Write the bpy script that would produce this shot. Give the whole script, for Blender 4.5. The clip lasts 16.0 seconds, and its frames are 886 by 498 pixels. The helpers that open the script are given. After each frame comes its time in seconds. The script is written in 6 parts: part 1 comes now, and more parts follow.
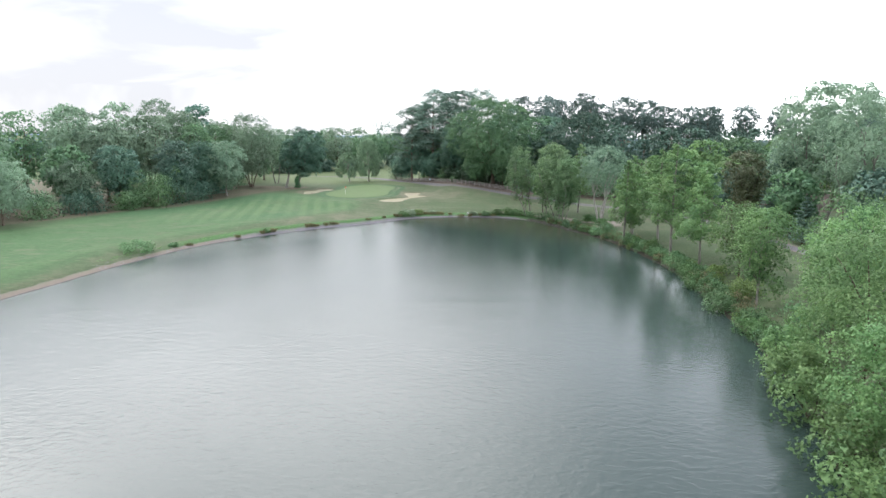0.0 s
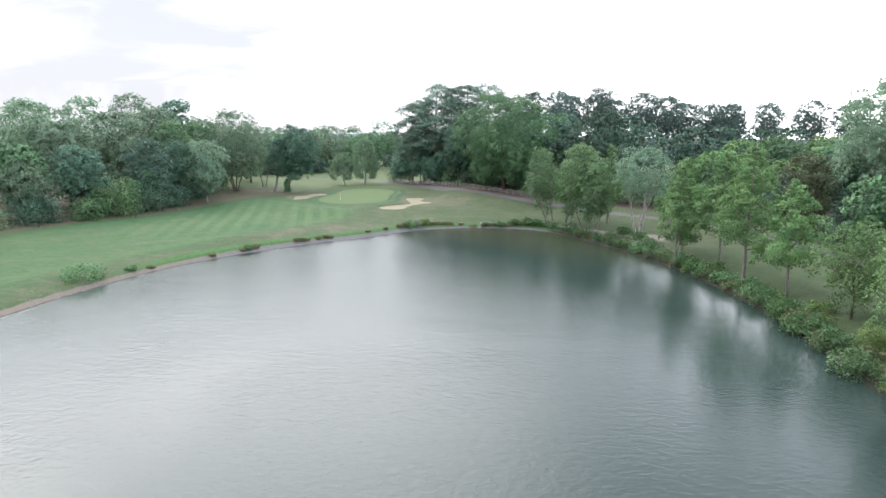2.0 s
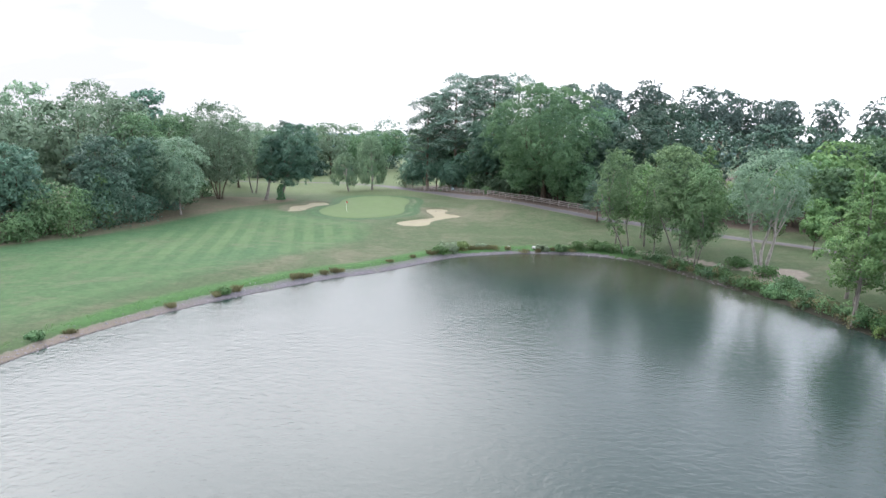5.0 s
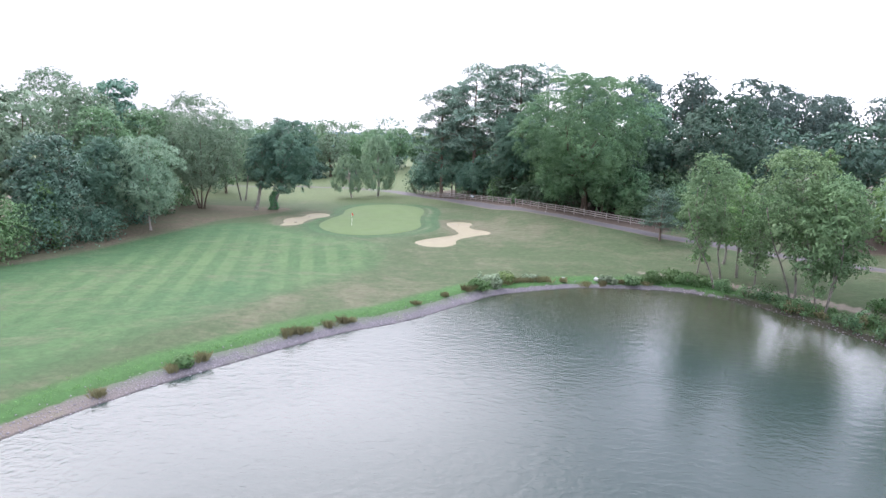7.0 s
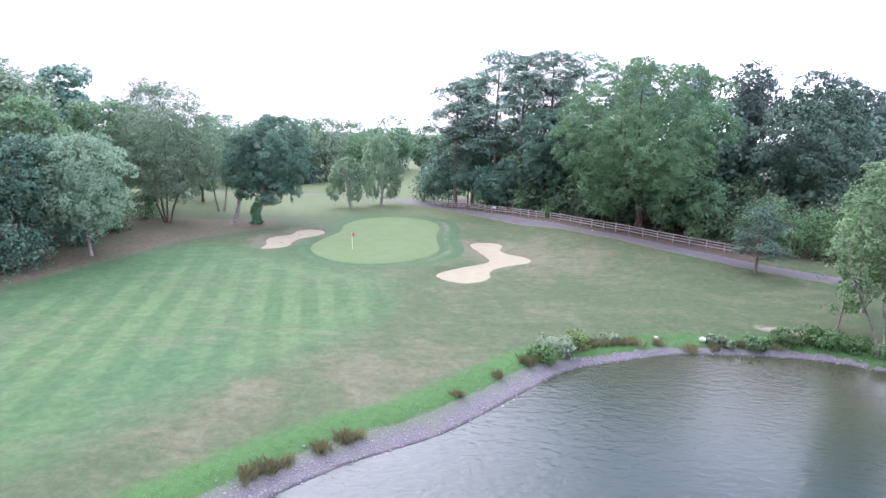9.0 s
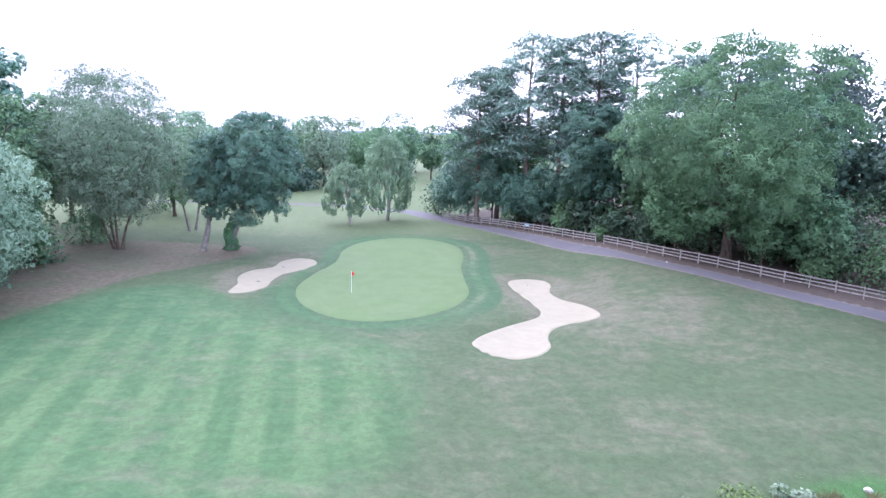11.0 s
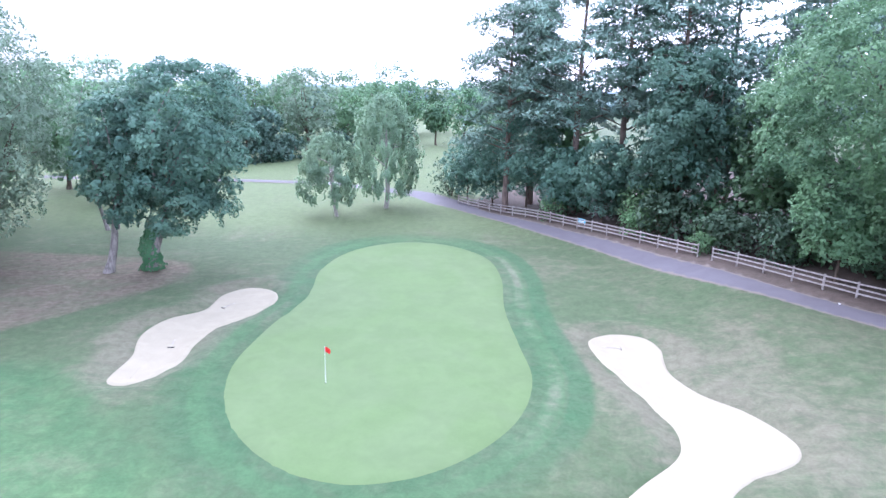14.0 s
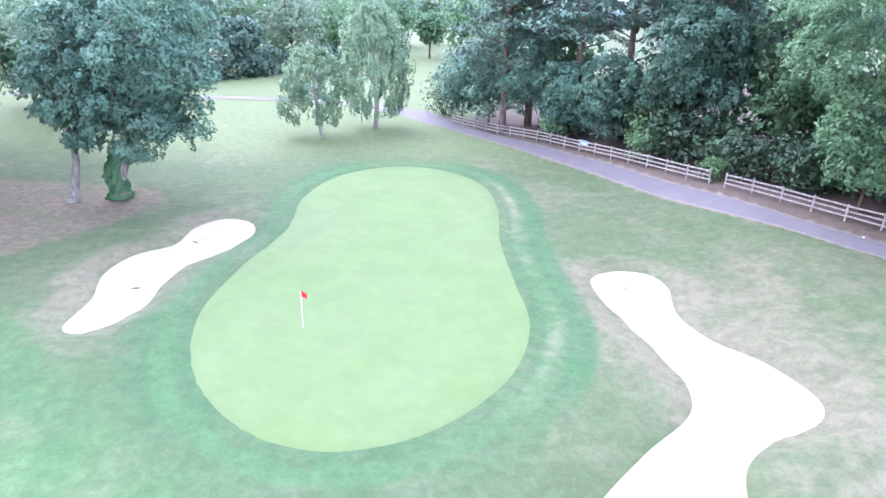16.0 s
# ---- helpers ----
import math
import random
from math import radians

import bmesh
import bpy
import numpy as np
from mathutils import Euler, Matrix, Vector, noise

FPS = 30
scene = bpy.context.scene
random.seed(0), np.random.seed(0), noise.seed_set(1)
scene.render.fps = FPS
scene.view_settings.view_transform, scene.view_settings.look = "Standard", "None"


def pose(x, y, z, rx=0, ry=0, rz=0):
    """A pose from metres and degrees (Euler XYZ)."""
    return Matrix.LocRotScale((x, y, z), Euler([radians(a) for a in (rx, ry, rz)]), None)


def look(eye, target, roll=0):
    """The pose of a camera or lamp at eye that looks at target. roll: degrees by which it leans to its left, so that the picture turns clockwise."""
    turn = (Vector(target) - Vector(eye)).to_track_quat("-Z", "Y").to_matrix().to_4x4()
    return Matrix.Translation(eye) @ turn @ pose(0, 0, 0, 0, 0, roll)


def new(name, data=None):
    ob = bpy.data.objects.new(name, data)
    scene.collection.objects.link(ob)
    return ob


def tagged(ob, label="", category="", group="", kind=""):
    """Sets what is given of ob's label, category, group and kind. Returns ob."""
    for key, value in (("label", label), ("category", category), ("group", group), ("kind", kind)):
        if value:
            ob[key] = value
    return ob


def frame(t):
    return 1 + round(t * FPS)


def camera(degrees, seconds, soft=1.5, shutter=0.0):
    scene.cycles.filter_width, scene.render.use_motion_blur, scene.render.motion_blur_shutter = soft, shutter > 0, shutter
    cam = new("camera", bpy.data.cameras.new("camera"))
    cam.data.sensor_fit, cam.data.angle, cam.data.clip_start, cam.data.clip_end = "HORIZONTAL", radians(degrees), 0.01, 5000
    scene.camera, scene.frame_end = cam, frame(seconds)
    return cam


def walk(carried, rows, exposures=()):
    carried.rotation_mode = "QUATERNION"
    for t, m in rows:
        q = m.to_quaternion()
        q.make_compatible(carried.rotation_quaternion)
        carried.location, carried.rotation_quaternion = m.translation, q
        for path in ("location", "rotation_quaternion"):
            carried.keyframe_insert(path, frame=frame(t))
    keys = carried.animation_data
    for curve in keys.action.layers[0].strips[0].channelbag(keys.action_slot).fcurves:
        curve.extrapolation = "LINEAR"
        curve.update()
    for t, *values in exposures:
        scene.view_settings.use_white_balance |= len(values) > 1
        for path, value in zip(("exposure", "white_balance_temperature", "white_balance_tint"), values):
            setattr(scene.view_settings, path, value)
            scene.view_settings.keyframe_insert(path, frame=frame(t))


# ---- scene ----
cam = camera(71.5, 16.0, 1.5)
PATH = [
    (0, (2.292, 0.262, 18.263), (2.229, 2.227, 17.893), 0.6),
    (0.5, (1.416, 4.619, 18.334), (1.362, 6.583, 17.963), 0.6),
    (1, (0.512, 9.066, 18.326), (0.466, 11.03, 17.954), 0.6),
    (1.5, (-0.399, 13.413, 18.269), (-0.443, 15.377, 17.897), 0.7),
    (2, (-1.447, 17.762, 18.248), (-1.489, 19.727, 17.874), 0.7),
    (2.5, (-2.728, 22.183, 18.2), (-2.767, 24.147, 17.826), 0.8),
    (3, (-4.013, 26.71, 18.104), (-4.051, 28.674, 17.73), 0.8),
    (3.5, (-5.26, 31.317, 17.964), (-5.295, 33.282, 17.59), 0.7),
    (4, (-6.561, 36.072, 17.786), (-6.592, 38.036, 17.413), 0.8),
    (6.5, (-13.26, 61.761, 17.414), (-13.271, 63.725, 17.038), 1.2),
    (7, (-14.32, 67.012, 17.386), (-14.33, 68.976, 17.009), 1.2),
    (7.5, (-15.32, 72.391, 17.315), (-15.325, 74.355, 16.937), 1.3),
    (8, (-16.304, 77.864, 17.229), (-16.305, 79.828, 16.851), 1.3),
    (8.5, (-17.355, 83.249, 17.109), (-17.352, 85.213, 16.733), 1.4),
    (9, (-18.399, 88.951, 16.986), (-18.394, 90.915, 16.611), 1.5),
    (11.5, (-21.695, 115.941, 17.296), (-21.701, 117.904, 16.914), 1.4),
    (12, (-22.176, 121.235, 17.288), (-22.18, 123.199, 16.906), 1.4),
    (12.5, (-22.692, 126.152, 17.247), (-22.693, 128.116, 16.87), 1.4),
    (13, (-23.158, 130.597, 17.278), (-23.158, 132.559, 16.889), 1.4),
    (13.5, (-23.633, 134.557, 17.316), (-23.633, 136.505, 16.861), 1.3),
    (14, (-24.03, 137.774, 17.377), (-24.022, 139.706, 16.859), 1.4),
    (14.5, (-24.052, 139.76, 17.368), (-24.039, 141.673, 16.787), 1.4),
    (15, (-23.829, 140.902, 17.32), (-23.813, 142.795, 16.675), 1.4),
    (15.5, (-23.82, 141.315, 17.222), (-23.797, 143.185, 16.513), 1.4),
    (16, (-23.661, 141.567, 17.145), (-23.635, 143.412, 16.374), 1.5),
]
EXPOSURES = [(0.0, 0.88, 6350, 11), (4.0, 0.92, 6300, 12), (9.0, 1.36, 5830, 27), (12.5, 1.56, 5250, 30), (14.5, 1.88, 5320, 28), (16.0, 2.20, 5400, 30)]
walk(cam, [(t, look(eye, target, roll)) for t, eye, target, roll in PATH], EXPOSURES)

# ---------------------------------------------------------------- light
SUN_AZ, SUN_EL = radians(-62), radians(42)          # azimuth from +y towards +x
SUN_DIR = Vector((math.sin(SUN_AZ) * math.cos(SUN_EL), math.cos(SUN_AZ) * math.cos(SUN_EL), math.sin(SUN_EL)))
BRIGHT_CLOUD = Vector((-0.315, 0.775, 0.548))       # thinnest part of the cloud sheet
sun_data = bpy.data.lights.new("sun", "SUN")
sun_data.energy, sun_data.angle, sun_data.color = 0.9, radians(50), (1.0, 0.96, 0.90)
sun = new("sun", sun_data)
sun.matrix_world = look(SUN_DIR * 300, (0, 0, 0))


def node(tree, kind, **values):
    """A shader node with named or numbered inputs set."""
    n = tree.nodes.new(kind)
    for key, v in values.items():
        if key in n.inputs:
            n.inputs[key].default_value = v
    return n


def build_world():
    w = bpy.data.worlds.new("sky")
    scene.world = w
    w.use_nodes = True
    t = w.node_tree
    t.nodes.clear()
    link = t.links.new
    out = t.nodes.new("ShaderNodeOutputWorld")
    back = t.nodes.new("ShaderNodeBackground")
    link(back.outputs[0], out.inputs[0])
    sky = t.nodes.new("ShaderNodeTexSky")
    sky.sky_type, sky.sun_disc = "NISHITA", False
    sky.sun_elevation, sky.sun_rotation = SUN_EL, SUN_AZ
    blue = t.nodes.new("ShaderNodeVectorMath")
    blue.operation = "SCALE"
    blue.inputs["Scale"].default_value = 0.11
    link(sky.outputs[0], blue.inputs[0])
    co = t.nodes.new("ShaderNodeTexCoord")
    # cloud sheet: the direction is projected on a flat layer overhead
    sep = t.nodes.new("ShaderNodeSeparateXYZ")
    link(co.outputs["Generated"], sep.inputs[0])
    up = t.nodes.new("ShaderNodeMath")
    up.operation = "MAXIMUM"
    up.inputs[1].default_value = 0.06
    link(sep.outputs[2], up.inputs[0])
    lift = t.nodes.new("ShaderNodeMath")
    lift.operation = "ADD"
    lift.inputs[1].default_value = 0.30
    link(up.outputs[0], lift.inputs[0])
    flat = t.nodes.new("ShaderNodeVectorMath")
    flat.operation = "DIVIDE"
    comb = t.nodes.new("ShaderNodeCombineXYZ")
    for i in range(3):
        link(lift.outputs[0], comb.inputs[i])
    link(co.outputs["Generated"], flat.inputs[0])
    link(comb.outputs[0], flat.inputs[1])
    clouds = node(t, "ShaderNodeTexNoise", Scale=1.5, Detail=5.0, Roughness=0.5, Distortion=0.4)
    drift = t.nodes.new("ShaderNodeMapping")
    drift.inputs["Location"].default_value = (1.85, 0.4, 0.2)
    drift.inputs["Scale"].default_value = (0.9, 1.6, 1.0)
    link(flat.outputs[0], drift.inputs["Vector"])
    link(drift.outputs[0], clouds.inputs["Vector"])
    ramp = t.nodes.new("ShaderNodeValToRGB")
    ramp.color_ramp.elements[0].position, ramp.color_ramp.elements[0].color = 0.14, (0.44, 0.445, 0.465, 1)
    ramp.color_ramp.elements[1].position, ramp.color_ramp.elements[1].color = 0.62, (0.98, 0.98, 1.0, 1)
    west = t.nodes.new("ShaderNodeMath")
    west.operation = "MULTIPLY"
    low = node(t, "ShaderNodeMapRange")
    for i, v in ((1, 0.14), (2, 0.32), (3, 0.60), (4, 0.20)):
        low.inputs[i].default_value = v
    link(sep.outputs[2], low.inputs[0])
    link(sep.outputs[0], west.inputs[0])
    link(low.outputs[0], west.inputs[1])
    bank = t.nodes.new("ShaderNodeMath")
    bank.operation = "ADD"
    link(clouds.outputs["Fac"], bank.inputs[0])
    link(west.outputs[0], bank.inputs[1])
    link(bank.outputs[0], ramp.inputs[0])
    # thinner cloud away from the sun lets more blue through
    dot = t.nodes.new("ShaderNodeVectorMath")
    dot.operation = "DOT_PRODUCT"
    dot.inputs[1].default_value = BRIGHT_CLOUD
    link(co.outputs["Generated"], dot.inputs[0])
    glow = node(t, "ShaderNodeMapRange")
    glow.interpolation_type = "SMOOTHSTEP"
    for i, v in ((1, 0.82), (2, 1.0), (3, 0.0), (4, 1.0)):
        glow.inputs[i].default_value = v
    link(dot.outputs["Value"], glow.inputs[0])
    cover = node(t, "ShaderNodeMapRange")
    for i, v in ((1, 0.10), (2, 0.55), (3, 0.97), (4, 0.66)):
        cover.inputs[i].default_value = v
    link(sep.outputs[2], cover.inputs[0])
    mix = t.nodes.new("ShaderNodeMix")
    mix.data_type = "RGBA"
    blueing = node(t, "ShaderNodeMapRange")
    for i, v in ((1, 0.0), (2, 0.6), (3, 1.0), (4, 0.74)):
        blueing.inputs[i].default_value = v
    link(sep.outputs[0], blueing.inputs[0])
    sheet = t.nodes.new("ShaderNodeMath")
    sheet.operation = "MULTIPLY"
    link(cover.outputs[0], sheet.inputs[0])
    link(blueing.outputs[0], sheet.inputs[1])
    low_sky = node(t, "ShaderNodeMapRange")
    for i, v in ((1, 0.14), (2, 0.30), (3, 0.0), (4, 1.0)):
        low_sky.inputs[i].default_value = v
    link(sep.outputs[2], low_sky.inputs[0])
    sky_mix = t.nodes.new("ShaderNodeMix")
    link(low_sky.outputs[0], sky_mix.inputs[0])
    link(cover.outputs[0], sky_mix.inputs[2])
    link(sheet.outputs[0], sky_mix.inputs[3])
    link(sky_mix.outputs[0], mix.inputs[0])
    link(blue.outputs[0], mix.inputs[6])
    link(ramp.outputs[0], mix.inputs[7])
    shine = t.nodes.new("ShaderNodeMix")
    shine.data_type, shine.blend_type = "RGBA", "ADD"
    shine.inputs[7].default_value = (2.45, 2.34, 2.25, 1)
    thin = node(t, "ShaderNodeMapRange")
    thin.interpolation_type = "SMOOTHSTEP"
    for i, v in ((1, 0.17), (2, 0.45), (3, 0.0), (4, 1.0)):
        thin.inputs[i].default_value = v
    link(sep.outputs[2], thin.inputs[0])
    haze = t.nodes.new("ShaderNodeMath")
    haze.operation = "MULTIPLY"
    link(glow.outputs[0], haze.inputs[0])
    link(thin.outputs[0], haze.inputs[1])
    link(haze.outputs[0], shine.inputs[0])
    link(mix.outputs[2], shine.inputs[6])
    # broken cloud: pale haze at the horizon, greyer sheet above it, brightest overhead
    band = t.nodes.new("ShaderNodeValToRGB")
    band.color_ramp.interpolation = "EASE"
    for k, (at, v) in enumerate(((0.0, 1.0), (0.10, 1.02), (0.22, 0.96), (0.38, 1.12), (1.0, 1.0))):
        e = band.color_ramp.elements[k] if k < 2 else band.color_ramp.elements.new(at)
        e.position, e.color = at, (v, v, v, 1)
    link(sep.outputs[2], band.inputs[0])
    zenith = node(t, "ShaderNodeMapRange")
    zenith.interpolation_type = "SMOOTHSTEP"
    for i, v in ((1, 0.55), (2, 1.0), (3, 1.08), (4, 2.5)):
        zenith.inputs[i].default_value = v
    link(sep.outputs[2], zenith.inputs[0])
    power = t.nodes.new("ShaderNodeMath")
    power.operation = "MULTIPLY"
    link(zenith.outputs[0], power.inputs[0])
    link(band.outputs[0], power.inputs[1])
    # the cloud is thickest over the eastern sky, above the bright horizon
    east = node(t, "ShaderNodeMapRange")
    east.interpolation_type = "SMOOTHSTEP"
    for i, v in ((1, 0.02), (2, 0.45), (3, 0.0), (4, 1.0)):
        east.inputs[i].default_value = v
    link(sep.outputs[0], east.inputs[0])
    above = node(t, "ShaderNodeMapRange")
    above.interpolation_type = "SMOOTHSTEP"
    for i, v in ((1, 0.30), (2, 0.54), (3, 0.90), (4, 0.15)):
        above.inputs[i].default_value = v
    link(sep.outputs[2], above.inputs[0])
    shade = t.nodes.new("ShaderNodeMath")
    shade.operation = "MULTIPLY_ADD"
    shade.inputs[2].default_value = 1.0
    link(east.outputs[0], shade.inputs[0])
    link(above.outputs[0], shade.inputs[1])
    east = shade
    full = t.nodes.new("ShaderNodeMath")
    full.operation = "MULTIPLY"
    link(power.outputs[0], full.inputs[0])
    link(east.outputs[0], full.inputs[1])
    link(shine.outputs[2], back.inputs[0])
    link(full.outputs[0], back.inputs[1])


build_world()


# ---------------------------------------------------------------- materials
def material(name, roughness=0.8, metallic=0.0, specular=0.3):
    m = bpy.data.materials.new(name)
    m.use_nodes = True
    t = m.node_tree
    bsdf = t.nodes["Principled BSDF"]
    bsdf.inputs["Roughness"].default_value = roughness
    bsdf.inputs["Metallic"].default_value = metallic
    bsdf.inputs["Specular IOR Level"].default_value = specular
    return m, t, bsdf


def noise_tex(t, scale, detail=4.0, rough=0.55, vector=None, distortion=0.0):
    n = node(t, "ShaderNodeTexNoise", Scale=scale, Detail=detail, Roughness=rough, Distortion=distortion)
    if vector is not None:
        t.links.new(vector, n.inputs["Vector"])
    return n.outputs["Fac"]


def remap(t, value, a, b, c=0.0, d=1.0):
    n = t.nodes.new("ShaderNodeMapRange")
    n.interpolation_type = "SMOOTHSTEP"
    for i, v in ((1, a), (2, b), (3, c), (4, d)):
        n.inputs[i].default_value = v
    t.links.new(value, n.inputs[0])
    return n.outputs[0]


def math_node(t, op, a, b=0.0):
    n = t.nodes.new("ShaderNodeMath")
    n.operation = op
    for i, v in ((0, a), (1, b)):
        if isinstance(v, (int, float)):
            n.inputs[i].default_value = v
        else:
            t.links.new(v, n.inputs[i])
    return n.outputs[0]


def blend(t, fac, a, b, how="MIX"):
    n = t.nodes.new("ShaderNodeMix")
    n.data_type, n.blend_type = "RGBA", how
    for i, v in ((0, fac), (6, a), (7, b)):
        if isinstance(v, (int, float)):
            n.inputs[i].default_value = v
        elif isinstance(v, tuple):
            n.inputs[i].default_value = (*v, 1)
        else:
            t.links.new(v, n.inputs[i])
    return n.outputs[2]


def bump(t, bsdf, height, strength, distance=0.05):
    n = t.nodes.new("ShaderNodeBump")
    n.inputs["Strength"].default_value, n.inputs["Distance"].default_value = strength, distance
    t.links.new(height, n.inputs["Height"])
    t.links.new(n.outputs[0], bsdf.inputs["Normal"])


def position(t):
    return t.nodes.new("ShaderNodeNewGeometry").outputs["Position"]


def attribute(t, name):
    n = t.nodes.new("ShaderNodeAttribute")
    n.attribute_name = name
    return n.outputs["Fac"]


LEAF_DEPTH = 1.08


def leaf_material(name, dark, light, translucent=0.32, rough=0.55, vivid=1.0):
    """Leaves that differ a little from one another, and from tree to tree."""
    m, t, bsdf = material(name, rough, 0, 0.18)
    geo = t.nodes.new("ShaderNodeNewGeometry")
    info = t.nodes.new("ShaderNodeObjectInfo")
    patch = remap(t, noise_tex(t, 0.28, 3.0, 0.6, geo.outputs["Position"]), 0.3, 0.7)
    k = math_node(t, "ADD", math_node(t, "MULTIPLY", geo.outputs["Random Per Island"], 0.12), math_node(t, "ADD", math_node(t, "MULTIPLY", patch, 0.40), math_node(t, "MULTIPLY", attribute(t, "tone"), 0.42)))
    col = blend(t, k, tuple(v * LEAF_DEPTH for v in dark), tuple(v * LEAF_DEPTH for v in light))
    hsv = t.nodes.new("ShaderNodeHueSaturation")
    t.links.new(col, hsv.inputs["Color"])
    t.links.new(remap(t, info.outputs["Random"], 0, 1, 0.494, 0.508), hsv.inputs["Hue"])
    t.links.new(remap(t, info.outputs["Random"], 0, 1, 0.82, 1.18), hsv.inputs["Value"])
    hsv.inputs["Saturation"].default_value = vivid
    t.links.new(hsv.outputs[0], bsdf.inputs["Base Color"])
    tr = t.nodes.new("ShaderNodeBsdfTranslucent")
    t.links.new(hsv.outputs[0], tr.inputs["Color"])
    mixer = t.nodes.new("ShaderNodeMixShader")
    mixer.inputs[0].default_value = translucent
    t.links.new(bsdf.outputs[0], mixer.inputs[1])
    t.links.new(tr.outputs[0], mixer.inputs[2])
    t.links.new(mixer.outputs[0], t.nodes["Material Output"].inputs[0])
    return m


def bark_material(name, dark, light):
    m, t, bsdf = material(name, 0.9, 0, 0.2)
    p = t.nodes.new("ShaderNodeMapping")
    p.inputs["Scale"].default_value = (6, 6, 1.2)
    t.links.new(position(t), p.inputs["Vector"])
    n = noise_tex(t, 1.0, 6, 0.65, p.outputs[0])
    t.links.new(blend(t, remap(t, n, 0.3, 0.7), dark, light), bsdf.inputs["Base Color"])
    bump(t, bsdf, n, 0.8, 0.08)
    return m


LEAF = {
    "under": leaf_material("undergrowth_leaves", (0.043, 0.086, 0.054), (0.118, 0.183, 0.108), 0.2, 0.6),
    "oak": leaf_material("oak_leaves", (0.050, 0.106, 0.066), (0.202, 0.318, 0.172), vivid=1.12),
    "maple": leaf_material("dark_maple_leaves", (0.056, 0.122, 0.094), (0.182, 0.302, 0.212), vivid=1.06),
    "ivy": leaf_material("ivy_leaves", (0.058, 0.153, 0.076), (0.122, 0.297, 0.128)),
    "willow": leaf_material("willow_leaves", (0.108, 0.171, 0.117), (0.286, 0.393, 0.270), 0.35, vivid=1.08),
    "drooping": leaf_material("drooping_birch_leaves", (0.103, 0.180, 0.110), (0.283, 0.402, 0.240), 0.35),
    "pale": leaf_material("pale_willow_leaves", (0.115, 0.198, 0.129), (0.228, 0.326, 0.219), 0.35),
    "alder": leaf_material("alder_leaves", (0.080, 0.148, 0.075), (0.236, 0.346, 0.162), 0.35, 0.55, 1.16),
    "birch": leaf_material("birch_leaves", (0.083, 0.145, 0.078), (0.231, 0.326, 0.176), 0.35, vivid=1.1),
    "pine": leaf_material("pine_needles", (0.084, 0.155, 0.121), (0.267, 0.389, 0.299), 0.15, 0.65),
    "dark": leaf_material("evergreen_leaves", (0.033, 0.077, 0.057), (0.103, 0.172, 0.119), 0.2, 0.5),
    # needles of the distant pines, with bluish air haze mixed into their colour
    "haze": leaf_material("hazed_pine_needles", (0.060, 0.106, 0.092), (0.150, 0.217, 0.187), 0.2, 0.6),
    "spruce": leaf_material("blue_spruce_needles", (0.073, 0.137, 0.100), (0.153, 0.237, 0.175), 0.15),
    "yew": leaf_material("bronze_yew_leaves", (0.068, 0.094, 0.050), (0.138, 0.154, 0.083), 0.2),
    "shrub": leaf_material("shrub_leaves", (0.078, 0.154, 0.077), (0.177, 0.281, 0.138), 0.3, 0.55, 1.08),
    "bright": leaf_material("bright_shrub_leaves", (0.062, 0.131, 0.050), (0.122, 0.210, 0.080), 0.35, 0.55, 1.0),
    "lime": leaf_material("lime_shrub_leaves", (0.110, 0.180, 0.058), (0.210, 0.300, 0.105), 0.35),
    "silver": leaf_material("silver_shrub_leaves", (0.136, 0.190, 0.123), (0.261, 0.327, 0.214), 0.3),
    "straw": leaf_material("dry_rush_blades", (0.122, 0.122, 0.062), (0.225, 0.212, 0.118), 0.3),
    "grass": leaf_material("long_grass_blades", (0.095, 0.190, 0.062), (0.150, 0.270, 0.095), 0.3),
    # the blue of distance haze is part of this leaf colour
    "far": leaf_material("hazed_wood_leaves", (0.077, 0.141, 0.136), (0.178, 0.261, 0.242), 0.25),
}
BARK = {
    "brown": bark_material("brown_bark", (0.045, 0.035, 0.026), (0.15, 0.12, 0.09)),
    "grey": bark_material("grey_bark", (0.11, 0.10, 0.09), (0.30, 0.28, 0.25)),
    "pine": bark_material("red_pine_bark", (0.085, 0.065, 0.055), (0.26, 0.20, 0.165)),
    "pale": bark_material("pale_birch_bark", (0.22, 0.20, 0.18), (0.50, 0.47, 0.43)),
}


def turf(t, p):
    """Fine mottling of mown grass."""
    a = noise_tex(t, 7.0, 4, 0.7, p)
    b = noise_tex(t, 0.45, 4, 0.6, p)
    return a, b


